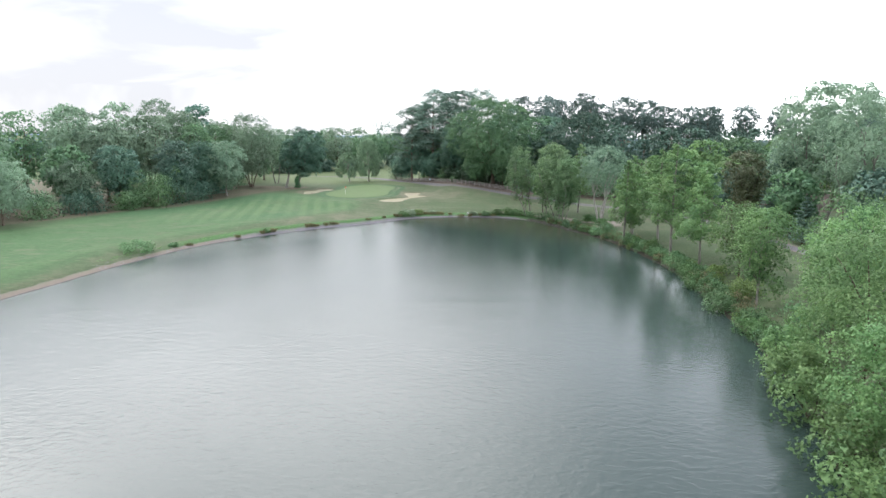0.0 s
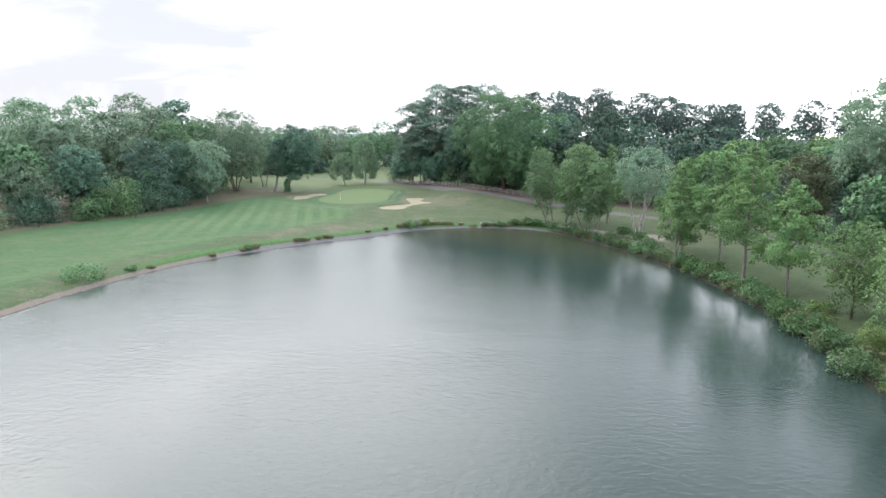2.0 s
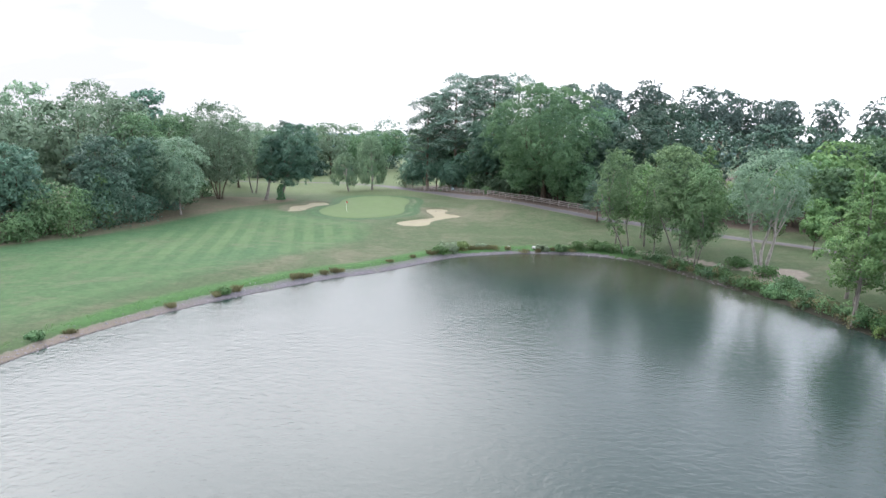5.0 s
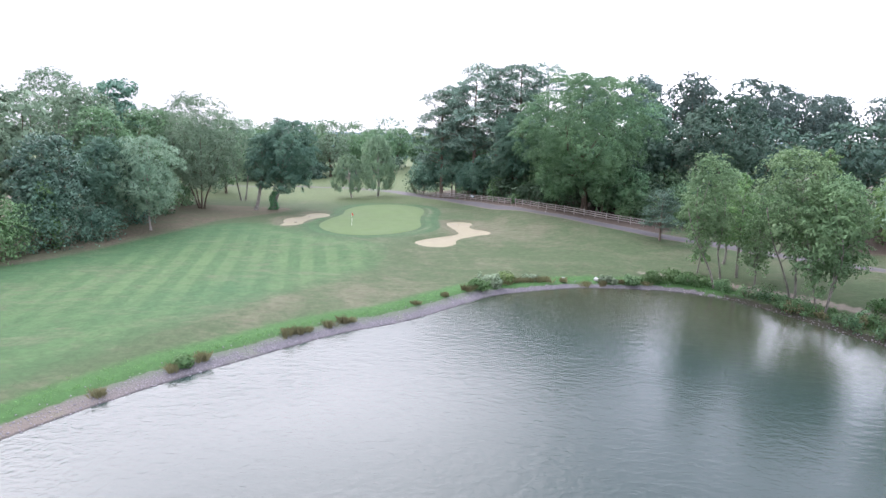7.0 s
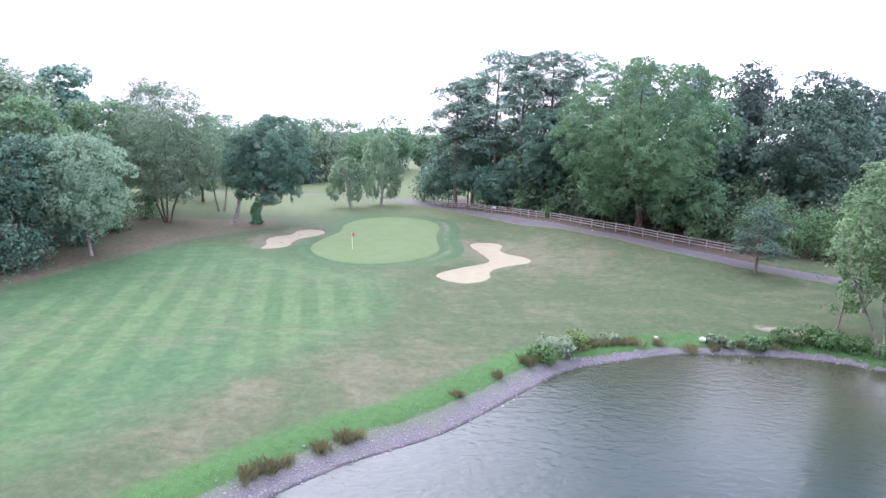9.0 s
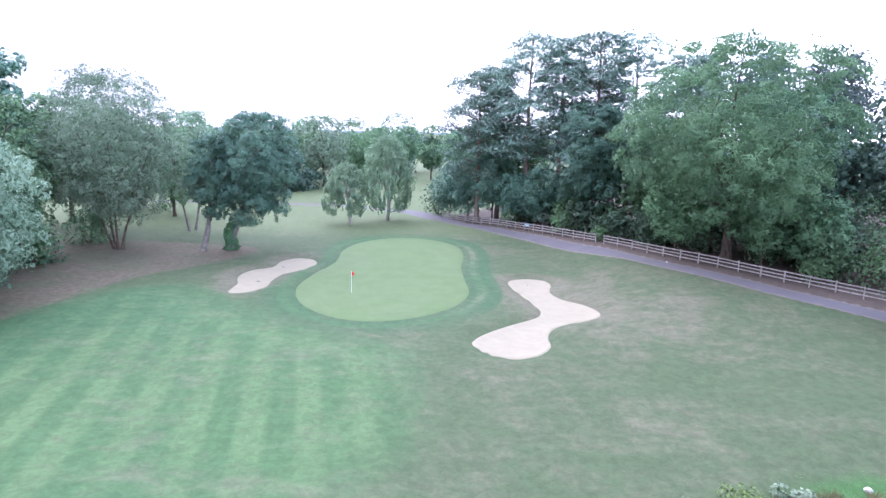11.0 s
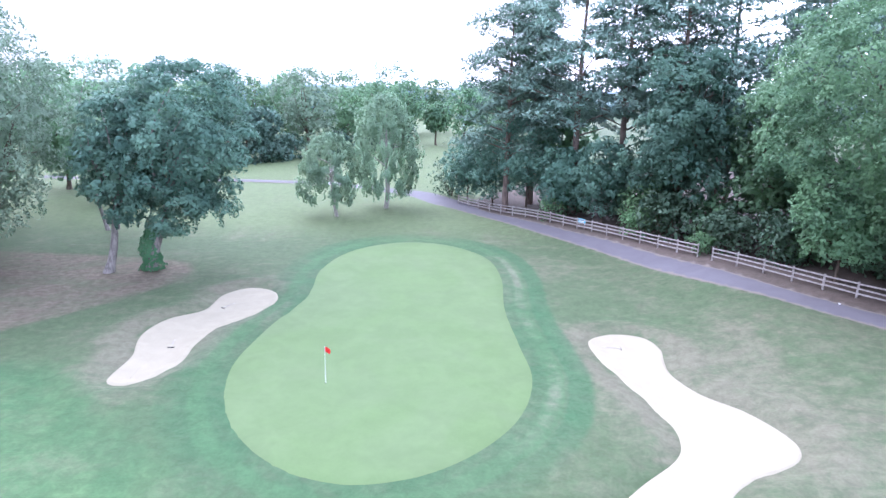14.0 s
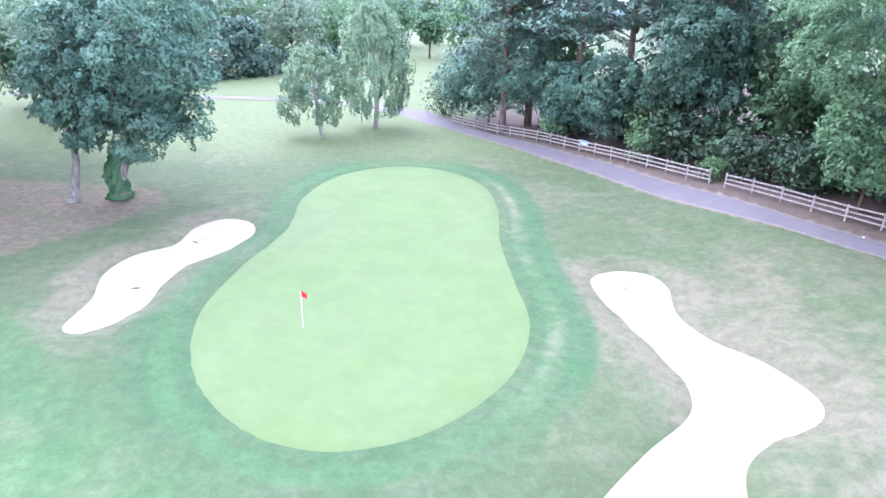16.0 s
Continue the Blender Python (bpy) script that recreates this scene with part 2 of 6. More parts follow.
def ground_material():
    m, t, bsdf = material("golf_course_turf", 0.9, 0, 0.15)
    p = position(t)
    fine, broad = turf(t, p)
    patch = noise_tex(t, 0.13, 6, 0.68, p, 0.8)
    mottle = noise_tex(t, 0.9, 5, 0.7, p, 0.5)
    edge = noise_tex(t, 1.1, 4, 0.6, p)
    drawn = t.nodes.new("ShaderNodeMapping")
    drawn.inputs["Scale"].default_value = (0.35, 0.8, 1.0)
    drawn.inputs["Rotation"].default_value = (0, 0, radians(-14))
    t.links.new(p, drawn.inputs["Vector"])
    streak = noise_tex(t, 0.8, 5, 0.68, drawn.outputs[0], 0.6)

    def mask(name, soft=0.25):
        jag = math_node(t, "MULTIPLY", math_node(t, "SUBTRACT", edge, 0.5), 0.55)
        return remap(t, math_node(t, "ADD", attribute(t, name), jag), 0.5 - soft, 0.5 + soft)

    green = blend(t, fine, (0.044, 0.071, 0.032), (0.069, 0.096, 0.047))
    straw = blend(t, fine, (0.093, 0.089, 0.058), (0.140, 0.133, 0.091))
    dryness = math_node(t, "ADD", math_node(t, "MULTIPLY", attribute(t, "dry"), 0.85), math_node(t, "ADD", math_node(t, "MULTIPLY", math_node(t, "SUBTRACT", patch, 0.5), 2.0), math_node(t, "ADD", math_node(t, "MULTIPLY", math_node(t, "SUBTRACT", mottle, 0.5), 1.0), math_node(t, "MULTIPLY", math_node(t, "SUBTRACT", streak, 0.5), 1.0))))
    col = blend(t, math_node(t, "MULTIPLY", remap(t, dryness, 0.05, 1.15), 0.9), green, straw)
    # mown fairway in alternating bands
    sep = t.nodes.new("ShaderNodeVectorMath")
    sep.operation = "DOT_PRODUCT"
    sep.inputs[1].default_value = (0.976 * 2 * math.pi / 3.12, 0.216 * 2 * math.pi / 3.12, 0)
    t.links.new(p, sep.inputs[0])
    wobble = math_node(t, "ADD", sep.outputs["Value"], math_node(t, "MULTIPLY", broad, 0.8))
    band = remap(t, math_node(t, "SINE", math_node(t, "ADD", wobble, 2.07 * math.pi * 2 + 1.17)), -0.6, 0.6)
    band = math_node(t, "MULTIPLY", math_node(t, "MULTIPLY", band, attribute(t, "striped")), remap(t, patch, 0.35, 0.62, 1.0, 0.35))
    light = blend(t, fine, (0.064, 0.114, 0.046), (0.086, 0.141, 0.061))
    deep = blend(t, fine, (0.036, 0.085, 0.032), (0.053, 0.107, 0.044))
    fair = blend(t, math_node(t, "MULTIPLY", math_node(t, "ADD", band, math_node(t, "ADD", math_node(t, "MULTIPLY", mottle, 0.5), math_node(t, "MULTIPLY", math_node(t, "SUBTRACT", streak, 0.5), 0.3))), 0.86), deep, light)
    fair = blend(t, math_node(t, "MULTIPLY", remap(t, math_node(t, "ADD", math_node(t, "MULTIPLY", patch, 0.5), math_node(t, "MULTIPLY", streak, 0.5)), 0.47, 0.66), 0.5), fair, straw)
    col = blend(t, mask("fair", 0.4), col, fair)
    rim = math_node(t, "ADD", math_node(t, "MULTIPLY", attribute(t, "mown"), 16.0), math_node(t, "MULTIPLY", math_node(t, "SUBTRACT", broad, 0.5), 1.6))
    lap = math_node(t, "MULTIPLY", remap(t, rim, 3.6, 4.6), remap(t, rim, 6.0, 7.2, 1.0, 0.0))
    col = blend(t, math_node(t, "MULTIPLY", lap, 0.30), col, light)
    lap = math_node(t, "MULTIPLY", remap(t, rim, 6.6, 7.4), remap(t, rim, 8.4, 9.6, 1.0, 0.0))
    col = blend(t, math_node(t, "MULTIPLY", lap, 0.30), col, deep)
    rich = blend(t, fine, (0.030, 0.080, 0.034), (0.048, 0.106, 0.048))
    col = blend(t, math_node(t, "MULTIPLY", attribute(t, "rich"), remap(t, math_node(t, "ADD", math_node(t, "MULTIPLY", streak, 0.6), math_node(t, "MULTIPLY", mottle, 0.4)), 0.38, 0.62, 0.85, 0.35)), col, rich)
    # bands round the putting green: close-cut fringe, a worn mower line, and a ring of longer dark grass
    off = math_node(t, "ADD", math_node(t, "MULTIPLY", attribute(t, "fringe"), 8.0), math_node(t, "MULTIPLY", math_node(t, "SUBTRACT", edge, 0.5), 0.45))

    def ribbon(a0, a1, b0, b1):
        return math_node(t, "MULTIPLY", remap(t, off, a0, a1), remap(t, off, b0, b1, 1.0, 0.0))

    collar = blend(t, fine, (0.024, 0.070, 0.028), (0.038, 0.097, 0.042))
    worn_in = remap(t, math_node(t, "ADD", patch, math_node(t, "MULTIPLY", mottle, 0.3)), 0.45, 0.8, 1.0, 0.5)
    side = attribute(t, "ring")
    col = blend(t, math_node(t, "MULTIPLY", remap(t, off, 1.2, 4.2, 0.75, 0.0), worn_in), col, collar)
    fringe = blend(t, fine, (0.040, 0.090, 0.036), (0.058, 0.114, 0.050))
    col = blend(t, math_node(t, "MULTIPLY", ribbon(0.7, 1.1, 1.7, 2.1), 0.6), col, fringe)
    col = blend(t, math_node(t, "MULTIPLY", ribbon(1.9, 2.2, 3.2, 3.6), math_node(t, "ADD", 0.12, math_node(t, "MULTIPLY", side, 0.5))), col, collar)
    tan = blend(t, fine, (0.100, 0.105, 0.068), (0.146, 0.145, 0.102))
    col = blend(t, math_node(t, "MULTIPLY", math_node(t, "MULTIPLY", ribbon(0.8, 1.2, 1.4, 1.9), side), remap(t, patch, 0.46, 0.66, 0.0, 0.7)), col, tan)
    lush = blend(t, fine, (0.036, 0.089, 0.026), (0.060, 0.130, 0.043))
    col = blend(t, mask("lush", 0.4), col, lush)
    field = blend(t, fine, (0.078, 0.108, 0.046), (0.110, 0.144, 0.066))
    col = blend(t, math_node(t, "MULTIPLY", attribute(t, "field"), remap(t, dryness, 0.2, 1.1, 0.85, 0.45)), col, field)
    litter = blend(t, remap(t, noise_tex(t, 2.2, 6, 0.7, p), 0.3, 0.7), (0.092, 0.067, 0.050), (0.168, 0.128, 0.101))
    col = blend(t, math_node(t, "MULTIPLY", mask("litter", 0.35), remap(t, math_node(t, "ADD", math_node(t, "MULTIPLY", patch, 0.6), math_node(t, "MULTIPLY", streak, 0.4)), 0.42, 0.62, 0.74, 0.16)), col, litter)
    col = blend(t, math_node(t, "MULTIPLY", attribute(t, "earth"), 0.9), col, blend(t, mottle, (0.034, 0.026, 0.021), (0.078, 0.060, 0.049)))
    col = blend(t, math_node(t, "MULTIPLY", mask("verge", 0.3), 0.85), col, blend(t, fine, (0.060, 0.046, 0.038), (0.110, 0.086, 0.072)))
    worn = blend(t, fine, (0.180, 0.156, 0.126), (0.262, 0.232, 0.194))
    col = blend(t, mask("worn", 0.3), col, worn)
    tone = t.nodes.new("ShaderNodeHueSaturation")
    speck = noise_tex(t, 1.6, 7, 0.78, p, 0.4)
    t.links.new(remap(t, math_node(t, "ADD", math_node(t, "MULTIPLY", speck, 0.88), math_node(t, "MULTIPLY", streak, 0.12)), 0.34, 0.66, 0.82, 1.16), tone.inputs["Value"])
    t.links.new(col, tone.inputs["Color"])
    col = tone.outputs[0]
    stones = node(t, "ShaderNodeTexVoronoi", Scale=9.0)
    t.links.new(p, stones.inputs["Vector"])
    grey = t.nodes.new("ShaderNodeSeparateColor")
    t.links.new(stones.outputs["Color"], grey.inputs[0])
    stone = blend(t, grey.outputs[0], (0.128, 0.122, 0.132), (0.215, 0.207, 0.222))
    stone = blend(t, remap(t, stones.outputs["Distance"], 0.1, 0.6), stone, (0.110, 0.104, 0.114))
    stone = blend(t, math_node(t, "MULTIPLY", remap(t, broad, 0.5, 0.7), 0.4), stone, (0.129, 0.152, 0.095))
    stone = blend(t, math_node(t, "MULTIPLY", attribute(t, "sandy"), 0.75), stone, blend(t, fine, (0.130, 0.108, 0.080), (0.205, 0.172, 0.130)))
    reach = math_node(t, "ADD", math_node(t, "MULTIPLY", attribute(t, "shore"), 8.0), math_node(t, "SUBTRACT", math_node(t, "MULTIPLY", edge, 0.5), 1.25))
    turfed = blend(t, fine, (0.085, 0.110, 0.070), (0.125, 0.150, 0.105))
    stone = blend(t, math_node(t, "MULTIPLY", remap(t, math_node(t, "ADD", reach, math_node(t, "MULTIPLY", mottle, 0.8)), 1.2, 2.2), 0.7), stone, turfed)
    stone = blend(t, remap(t, reach, 0.05, 0.32, 0.85, 0.0), stone, (0.040, 0.037, 0.040))
    col = blend(t, mask("gravel", 0.12), col, stone)
    mud = blend(t, fine, (0.024, 0.024, 0.017), (0.054, 0.053, 0.038))
    col = blend(t, mask("mud", 0.25), col, mud)
    t.links.new(col, bsdf.inputs["Base Color"])
    height = math_node(t, "ADD", fine, math_node(t, "MULTIPLY", stones.outputs["Distance"], math_node(t, "MULTIPLY", attribute(t, "gravel"), -1.5)))
    bump(t, bsdf, height, 0.6, 0.06)
    return m


def green_material():
    m, t, bsdf = material("putting_green_turf", 0.85, 0, 0.15)
    p = position(t)
    fine, broad = turf(t, p)
    patch = noise_tex(t, 0.22, 4, 0.6, p, 0.5)
    col = blend(t, fine, (0.074, 0.119, 0.043), (0.092, 0.138, 0.055))
    col = blend(t, remap(t, patch, 0.3, 0.7), col, blend(t, broad, (0.080, 0.121, 0.050), (0.101, 0.143, 0.063)))
    mott = math_node(t, "ADD", math_node(t, "MULTIPLY", noise_tex(t, 0.5, 4, 0.6, p, 0.6), 0.6), math_node(t, "MULTIPLY", noise_tex(t, 1.7, 5, 0.7, p, 0.4), 0.4))
    tone = t.nodes.new("ShaderNodeHueSaturation")
    t.links.new(remap(t, mott, 0.34, 0.66, 0.93, 1.05), tone.inputs["Value"])
    t.links.new(col, tone.inputs["Color"])
    t.links.new(tone.outputs[0], bsdf.inputs["Base Color"])
    bump(t, bsdf, fine, 0.15, 0.01)
    return m


def sand_material():
    m, t, bsdf = material("bunker_sand", 0.95, 0, 0.1)
    p = position(t)
    fine = noise_tex(t, 12, 5, 0.7, p)
    broad = noise_tex(t, 0.9, 4, 0.6, p, 0.8)
    col = blend(t, broad, (0.222, 0.201, 0.140), (0.303, 0.282, 0.196))
    col = blend(t, math_node(t, "MULTIPLY", fine, 0.3), col, (0.165, 0.148, 0.118))
    t.links.new(col, bsdf.inputs["Base Color"])
    bump(t, bsdf, math_node(t, "ADD", fine, math_node(t, "MULTIPLY", broad, 2.0)), 0.5, 0.05)
    return m


def road_material():
    m, t, bsdf = material("worn_tarmac", 0.85, 0, 0.2)
    p = position(t)
    fine = noise_tex(t, 14, 5, 0.75, p)
    broad = noise_tex(t, 0.5, 5, 0.65, p, 0.5)
    across = attribute(t, "across")
    col = blend(t, broad, (0.082, 0.077, 0.083), (0.138, 0.131, 0.138))
    col = blend(t, math_node(t, "MULTIPLY", fine, 0.4), col, (0.072, 0.068, 0.075))
    rim = remap(t, math_node(t, "ADD", across, math_node(t, "MULTIPLY", math_node(t, "SUBTRACT", noise_tex(t, 1.2, 4, 0.6, p), 0.5), 0.8)), 0.72, 0.98)
    col = blend(t, rim, col, (0.150, 0.128, 0.106))
    t.links.new(col, bsdf.inputs["Base Color"])
    bump(t, bsdf, fine, 0.4, 0.02)
    return m


def water_material():
    m, t, bsdf = material("lake_water", 0.04, 0, 0.5)
    bsdf.inputs["IOR"].default_value = 1.333
    p = position(t)
    murk = noise_tex(t, 0.05, 3, 0.5, p)
    # olive reflection of bank and trees, painted into the colour towards the north-eastern shore
    north_east = t.nodes.new("ShaderNodeVectorMath")
    north_east.operation = "DOT_PRODUCT"
    north_east.inputs[1].default_value = (0.5, 0.866, 0)
    t.links.new(p, north_east.inputs[0])
    bank_reflection = remap(t, math_node(t, "ADD", north_east.outputs["Value"], math_node(t, "MULTIPLY", murk, 14.0)), 102, 126)
    deep = blend(t, murk, (0.021, 0.037, 0.033), (0.031, 0.048, 0.043))
    t.links.new(blend(t, bank_reflection, deep, (0.044, 0.050, 0.031)), bsdf.inputs["Base Color"])
    mp = t.nodes.new("ShaderNodeMapping")
    mp.inputs["Scale"].default_value = (1.15, 1.5, 1.0)
    mp.inputs["Rotation"].default_value = (0, 0, radians(18))
    t.links.new(p, mp.inputs["Vector"])
    small = noise_tex(t, 6.0, 3, 0.6, mp.outputs[0], 0.4)
    ripple = noise_tex(t, 2.3, 3, 0.5, mp.outputs[0], 0.5)
    swell = noise_tex(t, 1.1, 3, 0.5, mp.outputs[0], 0.4)
    gust = remap(t, noise_tex(t, 0.035, 3, 0.55, p, 0.8), 0.35, 0.65, 0.62, 1.0)
    h = math_node(t, "MULTIPLY", math_node(t, "ADD", math_node(t, "MULTIPLY", small, 0.32), math_node(t, "ADD", math_node(t, "MULTIPLY", ripple, 0.8), math_node(t, "MULTIPLY", swell, 1.3))), gust)
    bump(t, bsdf, h, 1.0, 0.032)
    return m


def plain_material(name, dark, light, rough=0.6, scale=8.0, metallic=0.0, specular=0.4):
    m, t, bsdf = material(name, rough, metallic, specular)
    co = t.nodes.new("ShaderNodeTexCoord").outputs["Object"]
    n = noise_tex(t, scale, 4, 0.6, co)
    t.links.new(blend(t, remap(t, n, 0.3, 0.7), dark, light), bsdf.inputs["Base Color"])
    bump(t, bsdf, n, 0.25, 0.01)
    return m


GROUND, GREEN, SAND, ROAD, WATER = ground_material(), green_material(), sand_material(), road_material(), water_material()
WOOD = plain_material("weathered_rail_wood", (0.19, 0.17, 0.15), (0.36, 0.335, 0.31), 0.85, 5.0)
WHITE = plain_material("white_paint", (0.74, 0.74, 0.72), (0.82, 0.82, 0.80), 0.4)
RED = plain_material("red_flag_cloth", (0.55, 0.035, 0.03), (0.70, 0.06, 0.045), 0.8)
BLACK = plain_material("dark_plastic", (0.02, 0.02, 0.02), (0.05, 0.05, 0.05), 0.6)
SIGN_BLUE = plain_material("pale_blue_sign_paint", (0.12, 0.42, 0.55), (0.16, 0.50, 0.62), 0.4)
ROCK = plain_material("white_painted_rock", (0.36, 0.36, 0.34), (0.58, 0.58, 0.56), 0.8, 3.0)
STONE = plain_material("grey_shore_stone", (0.13, 0.125, 0.135), (0.23, 0.22, 0.235), 0.85, 3.0)


# ---------------------------------------------------------------- shapes of the ground
def spline(points, closed=False, step=0.5):
    """A smooth curve through the points, sampled about every step metres."""
    pts = [np.array(p, float) for p in points]
    n = len(pts)
    out = []
    for i in range(n if closed else n - 1):
        if closed:
            a, b, c, d = pts[i - 1], pts[i], pts[(i + 1) % n], pts[(i + 2) % n]
        else:
            a, b, c, d = pts[max(i - 1, 0)], pts[i], pts[i + 1], pts[min(i + 2, n - 1)]
        k = max(2, int(np.linalg.norm(c - b) / step))
        for j in range(k):
            u = j / k
            out.append(0.5 * (2 * b + (c - a) * u + (2 * a - 5 * b + 4 * c - d) * u * u + (3 * b - a - 3 * c + d) * u ** 3))
    if not closed:
        out.append(pts[-1])
    return np.array(out)


def line_distance(x, y, line, closed=False):
    """Distance of points to a polyline."""
    best = np.full(x.shape, 1e9)
    nxt = np.roll(line, -1, 0) if closed else line[1:]
    for (ax, ay), (bx, by) in zip(line, nxt):
        dx, dy = bx - ax, by - ay
        u = np.clip(((x - ax) * dx + (y - ay) * dy) / (dx * dx + dy * dy + 1e-9), 0, 1)
        best = np.minimum(best, (x - ax - u * dx) ** 2 + (y - ay - u * dy) ** 2)
    return np.sqrt(best)


def inside(x, y, line):
    odd = np.zeros(x.shape, bool)
    for (ax, ay), (bx, by) in zip(line, np.roll(line, -1, 0)):
        if ay != by:
            odd ^= ((ay > y) != (by > y)) & (x < (bx - ax) * (y - ay) / (by - ay) + ax)
    return odd


def signed(x, y, line):
    """Distance to a closed outline, negative inside."""
    d = line_distance(x, y, line, True)
    return np.where(inside(x, y, line), -d, d)


def ss(a, b, v):
    u = np.clip((v - a) / (b - a), 0, 1)
    return u * u * (3 - 2 * u)


LAKE = spline([(-47.5, 62.9), (-46, 71), (-44.6, 80), (-42.7, 87.5), (-41, 93.6), (-38.1, 99.6), (-34.1, 105.6), (-29.0, 111.6), (-23.4, 117.6),
               (-18.0, 121.5), (-13.5, 126.5), (-9, 131.4), (-4, 133.9), (1, 135.6), (6, 135.6), (11, 135), (15, 133), (18.3, 129),
               (22, 121), (24.7, 115), (27.4, 108), (29.5, 98.5), (30.6, 89), (31.0, 80), (30.3, 70), (29.3, 60), (28.4, 52), (26.6, 43),
               (24, 34), (20.5, 24), (17, 10), (14, -5), (8, -25), (-6, -38), (-25, -38), (-45, -15), (-52, 18), (-50, 45)], True, 1.0)
PUTTING = spline([(-34.1, 183), (-34.3, 189), (-33.0, 194.5), (-30.4, 197.8), (-26.8, 199.3), (-22.8, 198.0), (-19.8, 194), (-18.9, 188),
                  (-19.3, 180.3), (-19.0, 174), (-18.8, 169.3), (-19.8, 165.5), (-21.7, 162.6), (-24.4, 160.4), (-27.6, 159.6), (-30.6, 160.6),
                  (-33.2, 163.1), (-34.9, 166.4), (-35.7, 170.3), (-35.3, 175.3)], True, 0.25)
SAND_WEST = spline([(-42.0, 168.3), (-42.2, 171.5), (-43.1, 174.6), (-42.6, 177.3), (-40.8, 179.2), (-40.6, 182.4), (-39.1, 184.2), (-37.1, 183.6),
                    (-36.4, 181.4), (-37.3, 178.4), (-38.9, 176), (-39.3, 173.2), (-39.2, 170.6), (-40.4, 168.2)], True, 0.25)
SAND_EAST = spline([(-14.3, 174.2), (-12.8, 176.2), (-10.6, 176.0), (-9.9, 174.2), (-10.5, 171.0), (-9.8, 168.2), (-8.2, 165.9), (-7.4, 163.0),
                    (-8.3, 161.5), (-10.5, 160.6), (-12.2, 159.1), (-12.9, 157.2), (-13.0, 155.2), (-14.0, 153.6), (-15.6, 152.7), (-17.4, 153.2),
                    (-18.8, 155.2), (-18.0, 157.2), (-15.5, 159.9), (-13.0, 162.2), (-12.3, 164.4), (-12.8, 167.3)], True, 0.25)
LANE = spline([(-88, 236), (-70, 236.5), (-52, 237.8), (-42, 237), (-33, 233), (-27.0, 229), (-23.2, 222.6), (-19.0, 215.4), (-13.0, 205.5), (-8.4, 197.7), (-3.9, 188.5), (0.75, 180.1),
               (6.55, 172.6), (12.0, 166.25), (16.8, 161.45), (25.6, 154.5), (34.5, 145.5), (42, 137), (47.5, 127), (50.5, 117), (52, 106), (52.5, 92), (50, 72), (50, 40), (49, 0), (47, -70)], False, 1.0)
FOOTPATH = spline([(8.5, 140.8), (12, 139.6), (16.5, 137.4), (22.6, 131), (26.5, 124.5), (30.5, 119.0), (34, 108), (35.5, 96), (36, 84), (36, 70)], False, 1.0)
FAIRWAY = spline([(-24.5, 153), (-23.4, 145), (-25.2, 137), (-29.5, 130), (-34, 122.5), (-38.5, 114), (-43.5, 103.5), (-47.5, 93), (-50, 82), (-51.5, 60),
                  (-54, 30), (-80, 30), (-82, 70), (-76, 105), (-72, 122), (-65, 137), (-59, 150), (-54, 164), (-47, 169), (-40, 163), (-32, 157)], True, 1.5)
WOOD_WEST = spline([(-160, 60), (-96, 92), (-79, 113), (-72, 128), (-63.5, 140), (-60.5, 150), (-56.5, 160), (-53.5, 172), (-47.5, 181), (-45.0, 186), (-46.5, 190.5),
                    (-51, 192), (-58, 192.5), (-75, 193), (-160, 195)], True, 2.0)
WOOD_EAST = spline([(-19.5, 224.5), (-15, 217), (-9.5, 206), (-3.5, 195), (1, 187.5), (7.5, 179), (14, 171), (22, 165), (31, 159), (42, 150), (56, 148), (110, 140), (170, 190),
                    (170, 300), (60, 290), (0, 250)], True, 2.0)
FENCE = spline([(-21.9, 222.3), (-15.7, 213.6), (-13.0, 209.8), (-8.7, 202.6), (-5.0, 196.0), (-1.5, 189.5), (0.2, 186.8), (4.6, 180.3), (8.4, 175.2), (13.0, 170.0), (19.0, 164.2)], False, 0.2)
GREEN_Z = 1.5


def beach_width(x, y):
    """The stony strip between water and grass."""
    return np.where(x < 14, 1.25 + 0.65 * ss(96, 112, y) - 0.85 * ss(-14, -6, x), 0.7)


def land(x, y):
    """Height of the open ground, before the lake's bank and the sand are cut into it."""
    z = 0.9 + 0.5 * ss(140, 165, y) + 2.0 * ss(-22, 2, x) * ss(140, 180, y) * (1 - ss(205, 235, y)) + 0.9 * ss(15, 40, x) * (1 - ss(140, 180, y))
    z = z + 0.18 * np.sin(x * 0.11 + y * 0.05) * np.cos(y * 0.09 - x * 0.04) + 0.06 * np.sin(x * 0.37 + 1.0) * np.sin(y * 0.31)
    far = ss(240, 700, np.hypot(x, y - 60) + 0 * x)
    z = z - 10.0 * far
    d = np.hypot(x + 27, (y - 179) * 0.72)              # the putting green's low plateau
    return z + (GREEN_Z - z) * (1 - ss(17, 27, d))


def ground_height(x, y, lake=None):
    """Height of the finished ground with bank and bunkers."""
    x, y = np.asarray(x, float), np.asarray(y, float)
    d = signed(x, y, LAKE) if lake is None else lake
    h = land(x, y)
    wide = beach_width(x, y)
    beach = 0.2 * d
    lip = 0.2 * wide + 0.22 * ss(0.0, 0.35, d - wide)
    up = lip + (h - lip) * ss(0, 7, d - wide)
    z = np.where(d < 0, np.maximum(0.25 * d, -2.5), np.where(d < wide, beach, up))
    return z


def height(x, y):
    return float(ground_height(np.array([x]), np.array([y]))[0])


